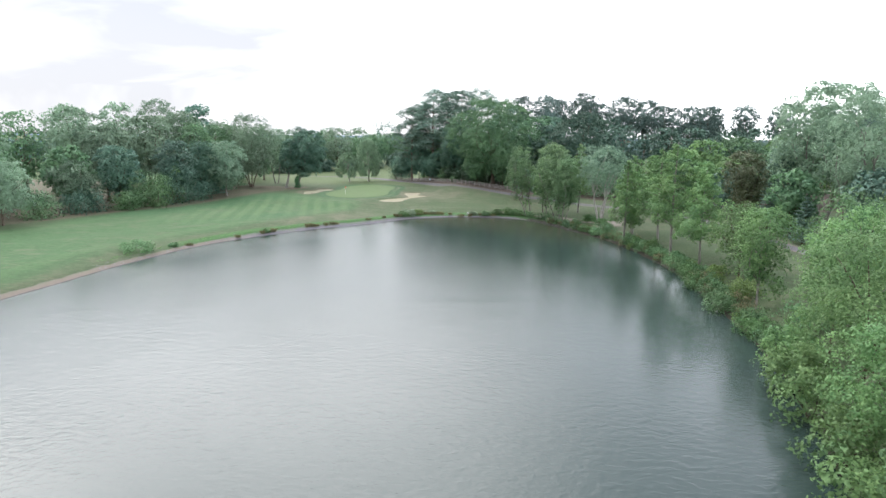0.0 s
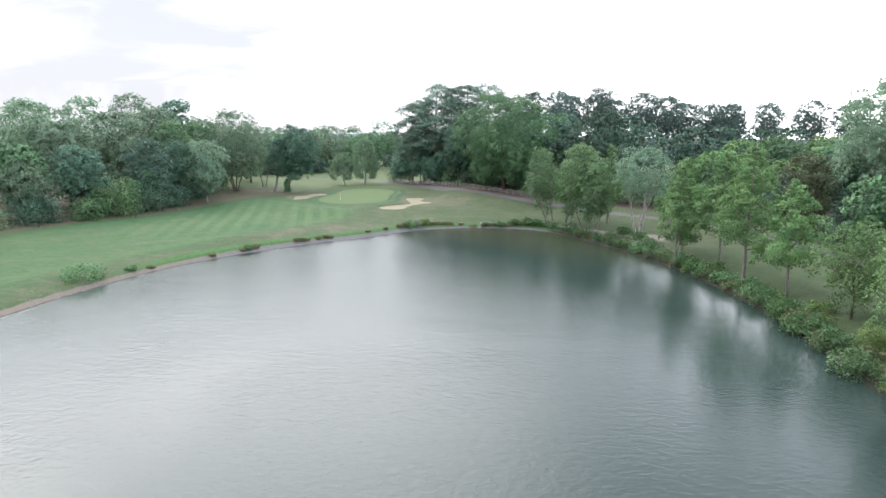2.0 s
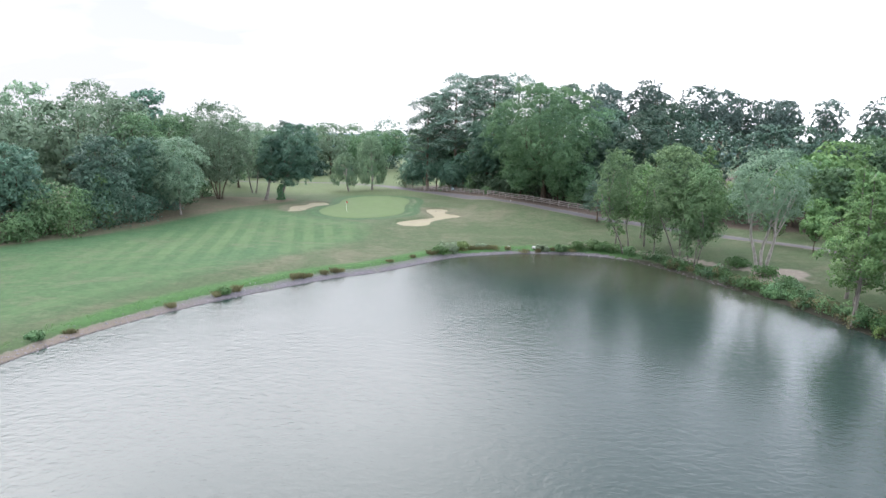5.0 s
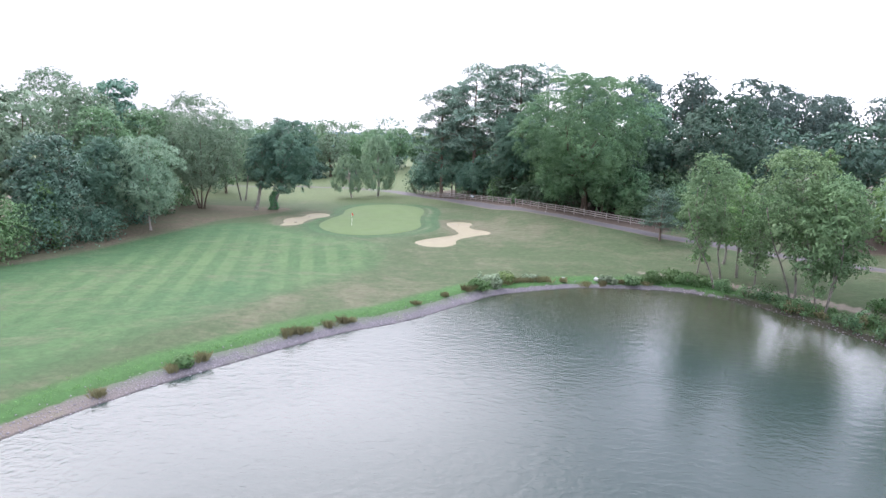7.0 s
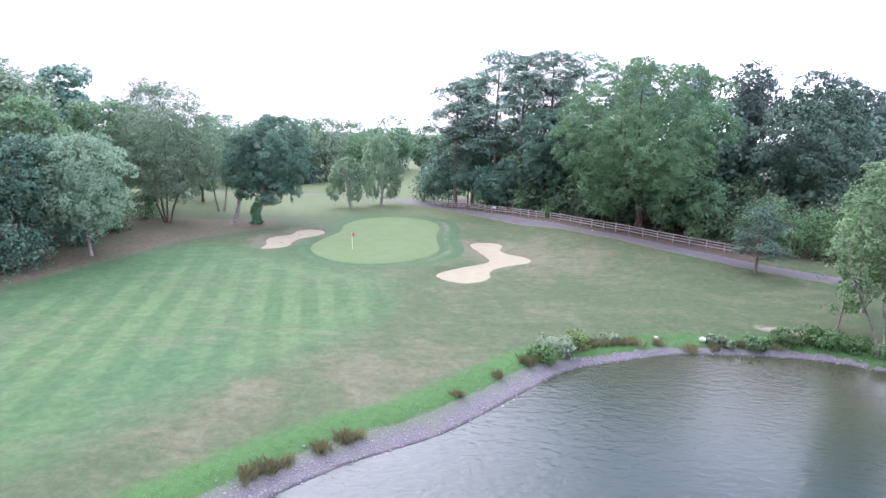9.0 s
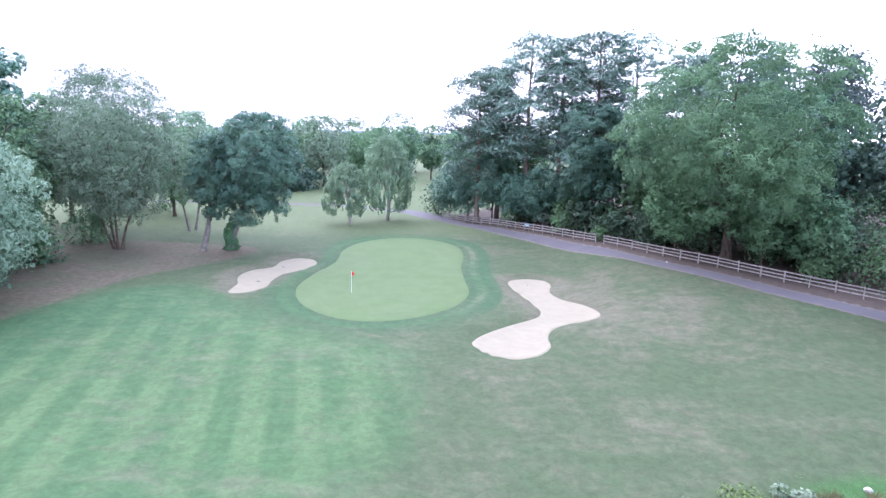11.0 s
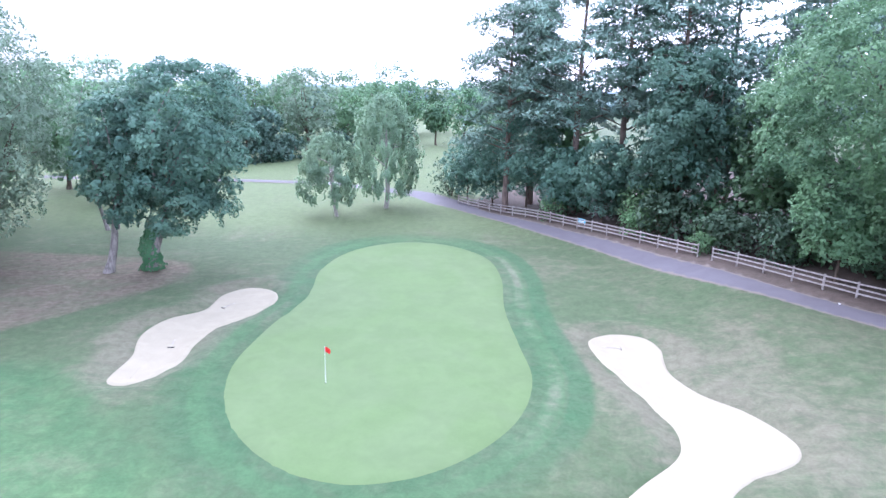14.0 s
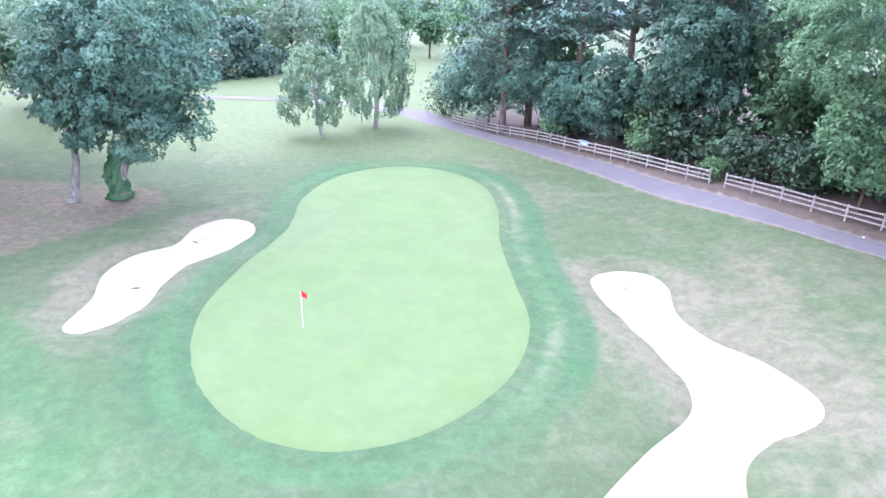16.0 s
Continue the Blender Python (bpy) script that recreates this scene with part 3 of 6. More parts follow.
def mesh_object(name, verts, faces, mat, parent=None, smooth=True):
    me = bpy.data.meshes.new(name)
    me.from_pydata([tuple(v) for v in verts], [], faces)
    me.materials.append(mat)
    if smooth:
        me.shade_smooth()
    ob = new(name, me)
    ob.parent = parent
    return ob


def part(name, bm, mat, parent=None, label=""):
    me = bpy.data.meshes.new(name)
    bm.to_mesh(me)
    bm.free()
    me.materials.append(mat)
    ob = new(name, me)
    ob.parent = parent
    if label:
        tagged(ob, label)
    return ob


def build_ground():
    def axis(fine, low, high, step, lo_end, hi_end):
        mid = list(np.arange(low, high + 0.01, fine))
        a, s = [], step
        v = low
        while v > lo_end:
            v -= s
            a.append(v)
            s *= 1.13
        b, s, v = [], step, high
        while v < hi_end:
            v += s
            b.append(v)
            s *= 1.13
        return np.array(a[::-1] + mid + b)

    xs = axis(0.7, -78, 46, 1.2, -3800, 3800)
    ys = axis(0.7, 78, 236, 1.2, -2500, 4600)
    gx, gy = np.meshgrid(xs, ys)
    x, y = gx.ravel(), gy.ravel()
    near = (np.abs(x + 10) < 70) & (y > -60) & (y < 160)
    lake = np.full(x.shape, 60.0)
    lake[near] = signed(x[near], y[near], LAKE)
    z = ground_height(x, y, lake)

    def sd(line, closed=True, reach=30):
        lo, hi = line.min(0) - reach, line.max(0) + reach
        sel = (x > lo[0]) & (x < hi[0]) & (y > lo[1]) & (y < hi[1])
        out = np.full(x.shape, float(reach))
        out[sel] = signed(x[sel], y[sel], line) if closed else line_distance(x[sel], y[sel], line)
        return out

    green, west, east = sd(PUTTING), sd(SAND_WEST), sd(SAND_EAST)
    lane, path, fair = sd(LANE, False), sd(FOOTPATH, False), sd(FAIRWAY)
    wood = np.minimum(sd(WOOD_WEST), sd(WOOD_EAST))
    sand = np.minimum(west, east)
    z -= 0.18 * ss(0.2, 1.0, -green) + 0.75 * ss(-0.2, 1.6, -sand)
    z += 0.12 * ss(3.0, 1.4, sand) - 0.30 * ss(1.3, 0.4, sand)     # raised lips round the sand
    z -= 0.14 * ss(1.4, 0.8, lane)
    wide = beach_width(x, y)
    masks = {
        "gravel": np.where(x < 16, ss(0.35, -0.35, np.abs(lake - 0.4) - (wide - 0.4)), 0.0),
        "mud": np.where(x >= 16, ss(0.5, -0.5, np.abs(lake - 0.1) - 0.9), 0.0) + ss(0.12, -0.3, lake),
        "lush": np.where(x < 18, ss(1.2, -1.2, np.abs(lake - wide - 1.1) - 1.3), 0.0) * ss(-46, -38, x + 0.12 * (y - 85)),
        "sandy": ss(112, 96, y),
        "field": ss(196, 210, y) * ss(12, 2, x),
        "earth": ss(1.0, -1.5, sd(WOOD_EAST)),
        "verge": ss(2.7, 2.0, sd(FENCE, False)),
        "fair": ss(5.0, -5.0, fair),
        "mown": np.clip(fair + 8, 0, 16) / 16,
        "rich": ss(-13, -3, fair) * ss(2.5, -1.0, fair) * ss(-38, -46, x + 0.35 * (y - 155)) * ss(112, 130, y) + 0.3 * ss(9, 3, np.hypot(x + 40, (y - 162) * 0.8)),
        "striped": ss(-66, -52, x) * ss(108, 130, y),
        "fringe": np.clip(green, 0, 8) / 8,
        "ring": ss(-25, -20, x) * ss(160, 166, y) + 0.6 * ss(194, 199, y) * ss(-25, -21, -x - 50),
        "shore": np.clip(lake + 1, 0, 8) / 8,
        "litter": np.maximum(ss(1.2, -1.2, wood), ss(2.6, 1.6, sd(FENCE, False))),
        "worn": np.maximum(ss(0.95, 0.35, path) * (0.2 + 0.8 * ss(112, 120, y)) * ss(8.0, 11.0, x), np.maximum(ss(3.4, 1.9, np.hypot((x - 30.5) * 0.8, (y - 119) * 1.0)), 0.55 * ss(1.9, 1.2, lane))),
        "dry": 0.30 + 0.34 * ss(13, 4, np.hypot((x + 28) * 0.62 - (y - 124) * 0.3, (y - 126) * 0.9 + (x + 28) * 0.2) / 1.2)
               + 0.75 * ss(2.8, 1.0, sand) * (sand > 0) * np.where(east < west, ss(158, 166, y + 0.5 * (x + 10)), 1.0) + 0.12 * ss(-23, -10, x) * ss(138, 148, y) * ss(186, 172, y) + 0.36 * ss(10, 4, np.hypot(x + 4, (y - 165) * 0.8)) + 0.02 * ss(26, 34, x) + 0.05 * ss(193, 203, y) * ss(-28, -38, x),
    }
    nx, ny = len(xs), len(ys)
    idx = np.arange(nx * ny).reshape(ny, nx)
    quads = np.stack([idx[:-1, :-1], idx[:-1, 1:], idx[1:, 1:], idx[1:, :-1]], -1).reshape(-1, 4)
    me = bpy.data.meshes.new("ground")
    me.vertices.add(nx * ny)
    me.vertices.foreach_set("co", np.stack([x, y, z], -1).ravel())
    me.loops.add(quads.size)
    me.loops.foreach_set("vertex_index", quads.ravel())
    me.polygons.add(len(quads))
    me.polygons.foreach_set("loop_start", np.arange(0, quads.size, 4))
    me.update(calc_edges=True)
    for name, v in masks.items():
        a = me.attributes.new(name, "FLOAT", "POINT")
        a.data.foreach_set("value", np.clip(v, 0, 1).astype(np.float32))
    me.materials.append(GROUND)
    me.shade_smooth()
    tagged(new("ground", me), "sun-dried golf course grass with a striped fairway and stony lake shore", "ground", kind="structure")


build_ground()


def outline_normals(line):
    tangent = np.roll(line, -1, 0) - np.roll(line, 1, 0)
    tangent /= np.linalg.norm(tangent, axis=1)[:, None]
    area = 0.5 * np.sum(line[:, 0] * np.roll(line[:, 1], -1) - np.roll(line[:, 0], -1) * line[:, 1])
    out = np.stack([tangent[:, 1], -tangent[:, 0]], -1)
    return out if area > 0 else -out


def ringed_sheet(name, line, steps, mat):
    """A sheet inside an outline: rings stepped inwards as (inset, height function), and a flat middle."""
    out = outline_normals(line)
    n = len(line)
    verts, faces = [], []
    for inset, level in steps:
        p = line - out * inset
        for (px, py) in p:
            verts.append((px, py, level(px, py)))
    for r in range(len(steps) - 1):
        for i in range(n):
            j = (i + 1) % n
            faces.append((r * n + i, r * n + j, (r + 1) * n + j, (r + 1) * n + i))
    faces.append(tuple(range((len(steps) - 1) * n, len(steps) * n)))
    return mesh_object(name, verts, faces, mat)


lake_out = outline_normals(LAKE)
water_ring = LAKE + lake_out * 1.0
tagged(mesh_object("lake_water", [(px, py, 0.0) for px, py in water_ring], [tuple(range(len(water_ring)))], WATER),
       "grey-green rippled lake water reflecting sky and trees", "lake", kind="structure")
tagged(ringed_sheet("putting_green", PUTTING, [(-0.25, lambda a, b: GREEN_Z - 0.06), (0.0, lambda a, b: GREEN_Z + 0.03), (0.6, lambda a, b: GREEN_Z + 0.05)], GREEN),
       "closely mown pale green putting surface shaped like a pear", "putting green", kind="structure")


def open_level(a, b):
    return float(land(np.array([a]), np.array([b]))[0])


for sand_line in (SAND_WEST, SAND_EAST):
    tagged(ringed_sheet("sand_bunker", sand_line,
                        [(-0.3, lambda a, b: open_level(a, b) - 0.42), (0.0, lambda a, b: open_level(a, b) - 0.15), (0.15, lambda a, b: open_level(a, b) - 0.17),
                         (0.5, lambda a, b: open_level(a, b) - 0.25), (1.0, lambda a, b: open_level(a, b) - 0.33)], SAND),
           "pale raked sand bunker with curving grass lips", "sand bunker", "bunkers beside the green", "structure")


def build_lane():
    t = np.gradient(LANE, axis=0)
    t /= np.linalg.norm(t, axis=1)[:, None]
    side = np.stack([t[:, 1], -t[:, 0]], -1)
    offsets = (-1.3, -0.9, 0.0, 0.9, 1.3)
    verts, faces, across = [], [], []
    for i, c in enumerate(LANE):
        broad = 1 + 1.15 * float(ss(215, 223, c[1]) * ss(236, 229, c[1]))     # the bend is wider
        for o in offsets:
            p = c + side[i] * o * broad
            verts.append((p[0], p[1], float(land(np.array([p[0]]), np.array([p[1]]))[0]) + 0.045 - 0.038 * o * o))
            across.append(abs(o) / 1.3)
    k = len(offsets)
    for i in range(len(LANE) - 1):
        for j in range(k - 1):
            a = i * k + j
            faces.append((a, a + 1, a + k + 1, a + k))
    ob = mesh_object("lane", verts, faces, ROAD)
    at = ob.data.attributes.new("across", "FLOAT", "POINT")
    at.data.foreach_set("value", np.array(across, np.float32))
    tagged(ob, "narrow worn grey tarmac lane with crumbling sandy edges", "lane", kind="structure")


build_lane()


# ---------------------------------------------------------------- plants
class Foliage:
    """Gathers leaves, each a folded four-cornered blade, into one mesh."""

    def __init__(self, rng):
        self.rng, self.rows, self.tones = rng, [], []

    def add(self, p, n, size, aspect=0.6, droop=0.0, spread=0.6, tone=None):
        k = len(p)
        if not k:
            return
        rng = self.rng
        thin = rng.random(k) < 0.75
        p, n, size, tone = p[thin], n[thin], size * 1.13, None if tone is None else tone[thin]
        k = len(p)
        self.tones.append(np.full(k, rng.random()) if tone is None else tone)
        face = n * 0.75 + rng.normal(0, spread * 0.6, (k, 3))
        face /= np.linalg.norm(face, axis=1)[:, None] + 1e-9
        along = np.cross(face, rng.normal(0, 1, (k, 3)))
        along[:, 2] -= droop
        along /= np.linalg.norm(along, axis=1)[:, None] + 1e-9
        across = np.cross(face, along)
        length = (size * rng.uniform(0.7, 1.35, k))[:, None]
        half, wide = along * length * 0.5, across * length * aspect * 0.5
        fold = face * length * 0.10
        quad = np.stack([p - half, p - wide + fold, p + half, p + wide + fold], 1)
        soft = n * 0.85 + face * 0.15
        soft /= np.linalg.norm(soft, axis=1)[:, None] + 1e-9
        self.rows.append((quad, np.repeat(soft[:, None, :], 4, 1)))

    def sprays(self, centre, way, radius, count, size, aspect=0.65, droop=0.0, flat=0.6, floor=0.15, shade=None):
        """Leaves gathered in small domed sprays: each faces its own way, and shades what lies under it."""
        rng = self.rng
        share = radius ** 2 / np.sum(radius ** 2)
        pick = rng.choice(len(centre), int(count), p=share)
        axis = way * 0.55 + np.array([0, 0, 0.6]) + rng.normal(0, 0.22, way.shape)
        axis /= np.linalg.norm(axis, axis=1)[:, None]
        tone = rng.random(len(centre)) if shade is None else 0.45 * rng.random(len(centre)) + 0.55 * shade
        q = sphere_dirs(rng, len(pick))
        a = axis[pick]
        up = np.sum(q * a, axis=1)
        q = np.where(((up < 0) & (rng.random(len(pick)) < 0.85))[:, None], q - 2 * up[:, None] * a, q)
        up = np.sum(q * a, axis=1)
        body = q - a * (up * (1 - flat))[:, None]
        p = centre[pick] + body * (radius[pick] * rng.uniform(0.45, 1.08, len(pick)) ** 0.7)[:, None]
        n = q * 0.55 + a * 0.55
        n /= np.linalg.norm(n, axis=1)[:, None]
        keep = p[:, 2] > floor
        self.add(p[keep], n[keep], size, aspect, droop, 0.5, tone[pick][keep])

    def build(self, name, mat, parent):
        v = np.concatenate([q for q, _ in self.rows]).reshape(-1, 3)
        nrm = np.concatenate([s for _, s in self.rows]).reshape(-1, 3)
        k = len(v) // 4
        me = bpy.data.meshes.new(name)
        me.vertices.add(len(v))
        me.vertices.foreach_set("co", v.astype(np.float32).ravel())
        me.loops.add(len(v))
        me.loops.foreach_set("vertex_index", np.arange(len(v), dtype=np.int32))
        me.polygons.add(k)
        me.polygons.foreach_set("loop_start", np.arange(0, 4 * k, 4, dtype=np.int32))
        me.update(calc_edges=True)
        me.shade_smooth()
        me.normals_split_custom_set_from_vertices(nrm.astype(np.float32))
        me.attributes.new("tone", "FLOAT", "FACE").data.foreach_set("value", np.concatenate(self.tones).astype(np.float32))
        me.materials.append(mat)
        ob = new(name, me)
        ob.parent = parent
        return ob


def tubes(name, lines, mat, parent, sides=7):
    """Tapered round limbs along lines of (point, radius)."""
    verts, faces = [], []
    for line in lines:
        start = len(verts)
        pts = [Vector(p) for p, _ in line]
        for i, (p, r) in enumerate(line):
            way = (pts[min(i + 1, len(pts) - 1)] - pts[max(i - 1, 0)]).normalized()
            u = way.orthogonal().normalized()
            w = way.cross(u)
            for s in range(sides):
                a = 2 * math.pi * s / sides
                verts.append(Vector(p) + (u * math.cos(a) + w * math.sin(a)) * r)
        for i in range(len(line) - 1):
            for s in range(sides):
                a, b = start + i * sides + s, start + i * sides + (s + 1) % sides
                faces.append((a, b, b + sides, a + sides))
        faces.append(tuple(start + (len(line) - 1) * sides + s for s in range(sides)))
    return mesh_object(name, verts, faces, mat, parent)


def wooden_parts(lines, names, mat, root, sides=6):
    """Each limb a mesh of its own: the first ones are trunks."""
    for line, name in zip(lines, names):
        tubes(name, [line], mat, root, 8 if name == "trunk" else sides)


def sphere_dirs(rng, k):
    d = rng.normal(0, 1, (k, 3))
    return d / np.linalg.norm(d, axis=1)[:, None]


def limb(rng, a, b, r0, r1, bend=0.12, steps=5):
    a, b = np.array(a, float), np.array(b, float)
    span = np.linalg.norm(b - a)
    off = rng.normal(0, bend * span, 3)
    off[2] = abs(off[2]) * 0.4
    return [(tuple(a + (b - a) * u + off * math.sin(math.pi * u)), r0 + (r1 - r0) * u) for u in np.linspace(0, 1, steps)]


def plant_root(name, x, y, z=None):
    root = new(name)
    root.empty_display_size = 0.5
    root.location = (x, y, (height(x, y) if z is None else z) - 0.05)
    return root, np.random.default_rng(int(abs(x * 131.0 + y * 977.0) * 10))


def broadleaf(name, label, x, y, h, r, leaf="oak", bark="brown", clear=0.18, shift=(0, 0), size=0.5, count=7000, lumps=34,
              tall=1.0, droop=0.0, aspect=0.65, stems=1, lean=0.0, open_crown=0.0, group="", category="tree", low=0.0, girth=1.0, point=0.0, smooth=0.5, gaps=0.35):
    """A spreading tree: trunk and limbs carry rounded clumps of leaves under an uneven outline."""
    root, rng = plant_root(name, x, y)
    fol = Foliage(rng)
    c0 = h * clear
    mid = np.array([shift[0], shift[1], (c0 + h) / 2 + low])
    rad = np.array([r, r, (h - c0) / 2])
    # large lobes swell the outline; rounded puffs of leaves cover it
    axes = sphere_dirs(rng, 5 if r < 4 else 8 if r < 8 else 12)
    axes[0] = (0, 0, 1)
    for _ in range(25):
        diff = axes[:, None] - axes[None]
        dist = np.linalg.norm(diff, axis=2) + np.eye(len(axes))
        axes = axes + 0.04 * (diff / dist[..., None] ** 3).sum(1) / 3
        axes /= np.linalg.norm(axes, axis=1)[:, None]
    swell = rng.uniform(0.75, 1.0, len(axes))
    swell[0] *= 0.86
    amp = 0.42 - 0.20 * smooth

    def surface(d):
        lobe = np.max(np.clip(d @ axes.T, 0, 1) ** 3 * swell, axis=1)
        out = d * (1 - amp + amp * lobe)[:, None]
        share = np.clip(out[:, 2] * 0.5 + 0.5, 0, 1)
        out[:, :2] *= (1 - point * share ** 1.3)[:, None]
        return out

    k = lumps
    i = np.arange(k) + 0.5
    zz = 1 - 2 * i / k
    turn = i * 2.39996 + rng.uniform(0, 6.28)
    dirs = np.stack([np.sqrt(1 - zz ** 2) * np.cos(turn), np.sqrt(1 - zz ** 2) * np.sin(turn), zz], -1) + rng.normal(0, 0.55 / math.sqrt(k), (k, 3))
    dirs /= np.linalg.norm(dirs, axis=1)[:, None]
    base_r = (2.0 - 0.5 * gaps) * math.sqrt(0.95 / k) * (r * r * rad[2]) ** (1 / 3)
    radii = base_r * rng.uniform(0.60, 1.35, k)
    shell = np.maximum(rad - base_r * 0.85, rad * 0.35)
    centres = mid + surface(dirs) * shell * rng.uniform(0.60 + 0.2 * smooth, 1.04, k)[:, None]
    reach = np.sort(centres[:, 2] + radii * 0.85)[-5] - c0
    centres[:, 2] = np.minimum(c0 + (centres[:, 2] - c0) * (h - c0) / reach, h - radii * 0.7)
    lift = np.array([0, 0, 0.7])
    # every puff is made of a dozen or more sprays on its outer and upper side
    spots, ways, spans, shades = [], [], [], []
    for c, d, rr in zip(centres, dirs, radii):
        s = sphere_dirs(rng, int(24 * min(max(rr / 1.5, 1.0), 3.0)))
        s = s[(s @ (d * 0.8 + lift)) > 0.05 + 0.25 * gaps - 0.45 * rng.random(len(s))]
        spots.append(c + s * np.array([1, 1, 0.9 * tall]) * (rr * rng.uniform(0.62 - 0.25 * open_crown, 1.08, len(s)))[:, None])
        ways.append(s * 0.7 + d * 0.5)
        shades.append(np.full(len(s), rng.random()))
        spans.append(rr * rng.uniform(0.26, 0.50, len(s)) / min(max(rr / 1.5, 1.0), 3.0) ** 0.5)
    ways = np.concatenate(ways)
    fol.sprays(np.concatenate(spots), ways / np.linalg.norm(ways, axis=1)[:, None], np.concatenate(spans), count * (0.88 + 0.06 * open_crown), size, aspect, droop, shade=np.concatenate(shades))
    k = int(count * (0.20 - 0.15 * open_crown))
    s = sphere_dirs(rng, k)
    p = mid + surface(s) * shell * rng.uniform(0.45, 0.90 - 0.18 * gaps, k)[:, None]
    fol.add(p[p[:, 2] > 0.2], s[p[:, 2] > 0.2], size * 1.12, 0.75, droop)
    fol.build("crown", LEAF[leaf], root)
    lines, names = [], []
    r0 = (0.022 * h + 0.06) * girth
    top = mid + np.array([0, 0, rad[2] * 0.15])
    for s in range(stems):
        a = 2 * math.pi * s / max(stems, 1) + rng.uniform(0, 1)
        spread = 0.0 if stems == 1 else 0.45
        base = np.array([math.cos(a) * spread, math.sin(a) * spread, -0.1])
        goal = top + np.array([math.cos(a), math.sin(a), 0]) * (0.0 if stems == 1 else r * 0.55)
        fork = base + (goal - base) * 0.42 + np.array([lean, 0, 0])
        trunk = limb(rng, base, fork, r0 / stems ** 0.45, r0 * 0.68 / stems ** 0.45, 0.03, 5)
        trunk[0] = (trunk[0][0], trunk[0][1] * 1.35)
        lines.append(trunk)
        trunk += limb(rng, fork, goal, r0 * 0.68 / stems ** 0.45, 0.06, 0.06, 5)[1:]
        names.append("trunk")
        order = rng.permutation(len(centres))[:max(4, 10 // stems)]
        for i in order:
            u = rng.uniform(0.45, 0.95)
            start = fork + (goal - fork) * max(0, u - 0.45)
            names.append("limb")
            lines.append(limb(rng, start, centres[i], r0 * 0.38 / stems ** 0.4, 0.03, 0.10, 5))
    wooden_parts(lines, names, BARK[bark], root)
    return tagged(root, label, category, group)


def weeping(name, label, x, y, h, r, leaf="drooping", bark="pale", size=0.32, count=9000, strands=260, shift=(0, 0), clear=0.16, group=""):
    """A weeping tree: a rounded head from which thin leafy strands hang."""
    root, rng = plant_root(name, x, y)
    fol = Foliage(rng)
    mid = np.array([shift[0], shift[1], h * 0.55])
    rad = np.array([r, r, h * 0.45])
    bottom = h * clear
    bulge = rng.uniform(0, 6.28, 4)
    tufts = max(20, strands // 9)
    # tufts of twigs on a tall dome, each trailing a curtain of leaves
    u = ((np.arange(tufts) + rng.random(tufts)) / tufts) ** 0.80
    a = np.arange(tufts) * 2.39996 + rng.uniform(-0.4, 0.4, tufts)
    wide = np.where(u > 0.38, np.sqrt(np.maximum(0.0, 1 - ((u - 0.38) / 0.62) ** 2)), 0.72 + 0.28 * u / 0.38)
    wide = wide * (0.90 + 0.12 * np.sin(3 * a + bulge[0] + 5 * u) + 0.06 * np.sin(5 * a + bulge[1] - 9 * u))
    inner = rng.uniform(0.55, 1.0, tufts) ** 0.5
    heads = np.stack([shift[0] + np.cos(a) * r * wide * inner, shift[1] + np.sin(a) * r * wide * inner, bottom + (h - bottom) * u], -1)
    out = np.stack([np.cos(a), np.sin(a), 0.15 + 1.1 * u ** 3], -1)
    out /= np.linalg.norm(out, axis=1)[:, None]
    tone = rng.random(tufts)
    pick = rng.integers(0, tufts, count)
    lane_of = rng.integers(0, 9, count)
    lane_off = rng.normal(0, 0.085 * r, (tufts, 9, 3)) * np.array([1, 1, 0.6])
    drop = rng.uniform(0.05, 0.13, (tufts, 9))[pick, lane_of] * h
    v = rng.random(count) ** 0.75
    p = heads[pick] + lane_off[pick, lane_of] + out[pick] * (v * (1 - v) * 1.6)[:, None] + rng.normal(0, 0.07, (count, 3))
    p[:, 2] -= v * drop
    hem = bottom * (0.72 + 0.45 * rng.random((tufts, 9))[pick, lane_of])
    keep = p[:, 2] > hem
    n = out[pick] + np.array([0, 0, 0.65]) + rng.normal(0, 0.2, (count, 3))
    n /= np.linalg.norm(n, axis=1)[:, None]
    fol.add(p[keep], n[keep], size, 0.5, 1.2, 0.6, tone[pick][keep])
    fol.build("crown", LEAF[leaf], root)
    r0 = 0.018 * h + 0.05
    top = mid + np.array([0, 0, rad[2] * 0.7])
    bend = mid * np.array([0.6, 0.6, 0.75])
    lines = [limb(rng, (0, 0, -0.1), bend, r0, r0 * 0.7, 0.03) + limb(rng, bend, top, r0 * 0.7, 0.03, 0.04)[1:]]
    for _ in range(12):
        d = sphere_dirs(rng, 1)[0]
        d[2] = abs(d[2]) * 0.8
        u = rng.uniform(0.3, 0.9)
        lines.append(limb(rng, np.array([mid[0] * 0.8 * u, mid[1] * 0.8 * u, h * (0.22 + 0.5 * u)]), mid + d * rad * 0.75, r0 * 0.32, 0.02, 0.12))
    wooden_parts(lines, ["trunk"] + ["limb"] * 12, BARK[bark], root)
    return tagged(root, label, "tree", group)


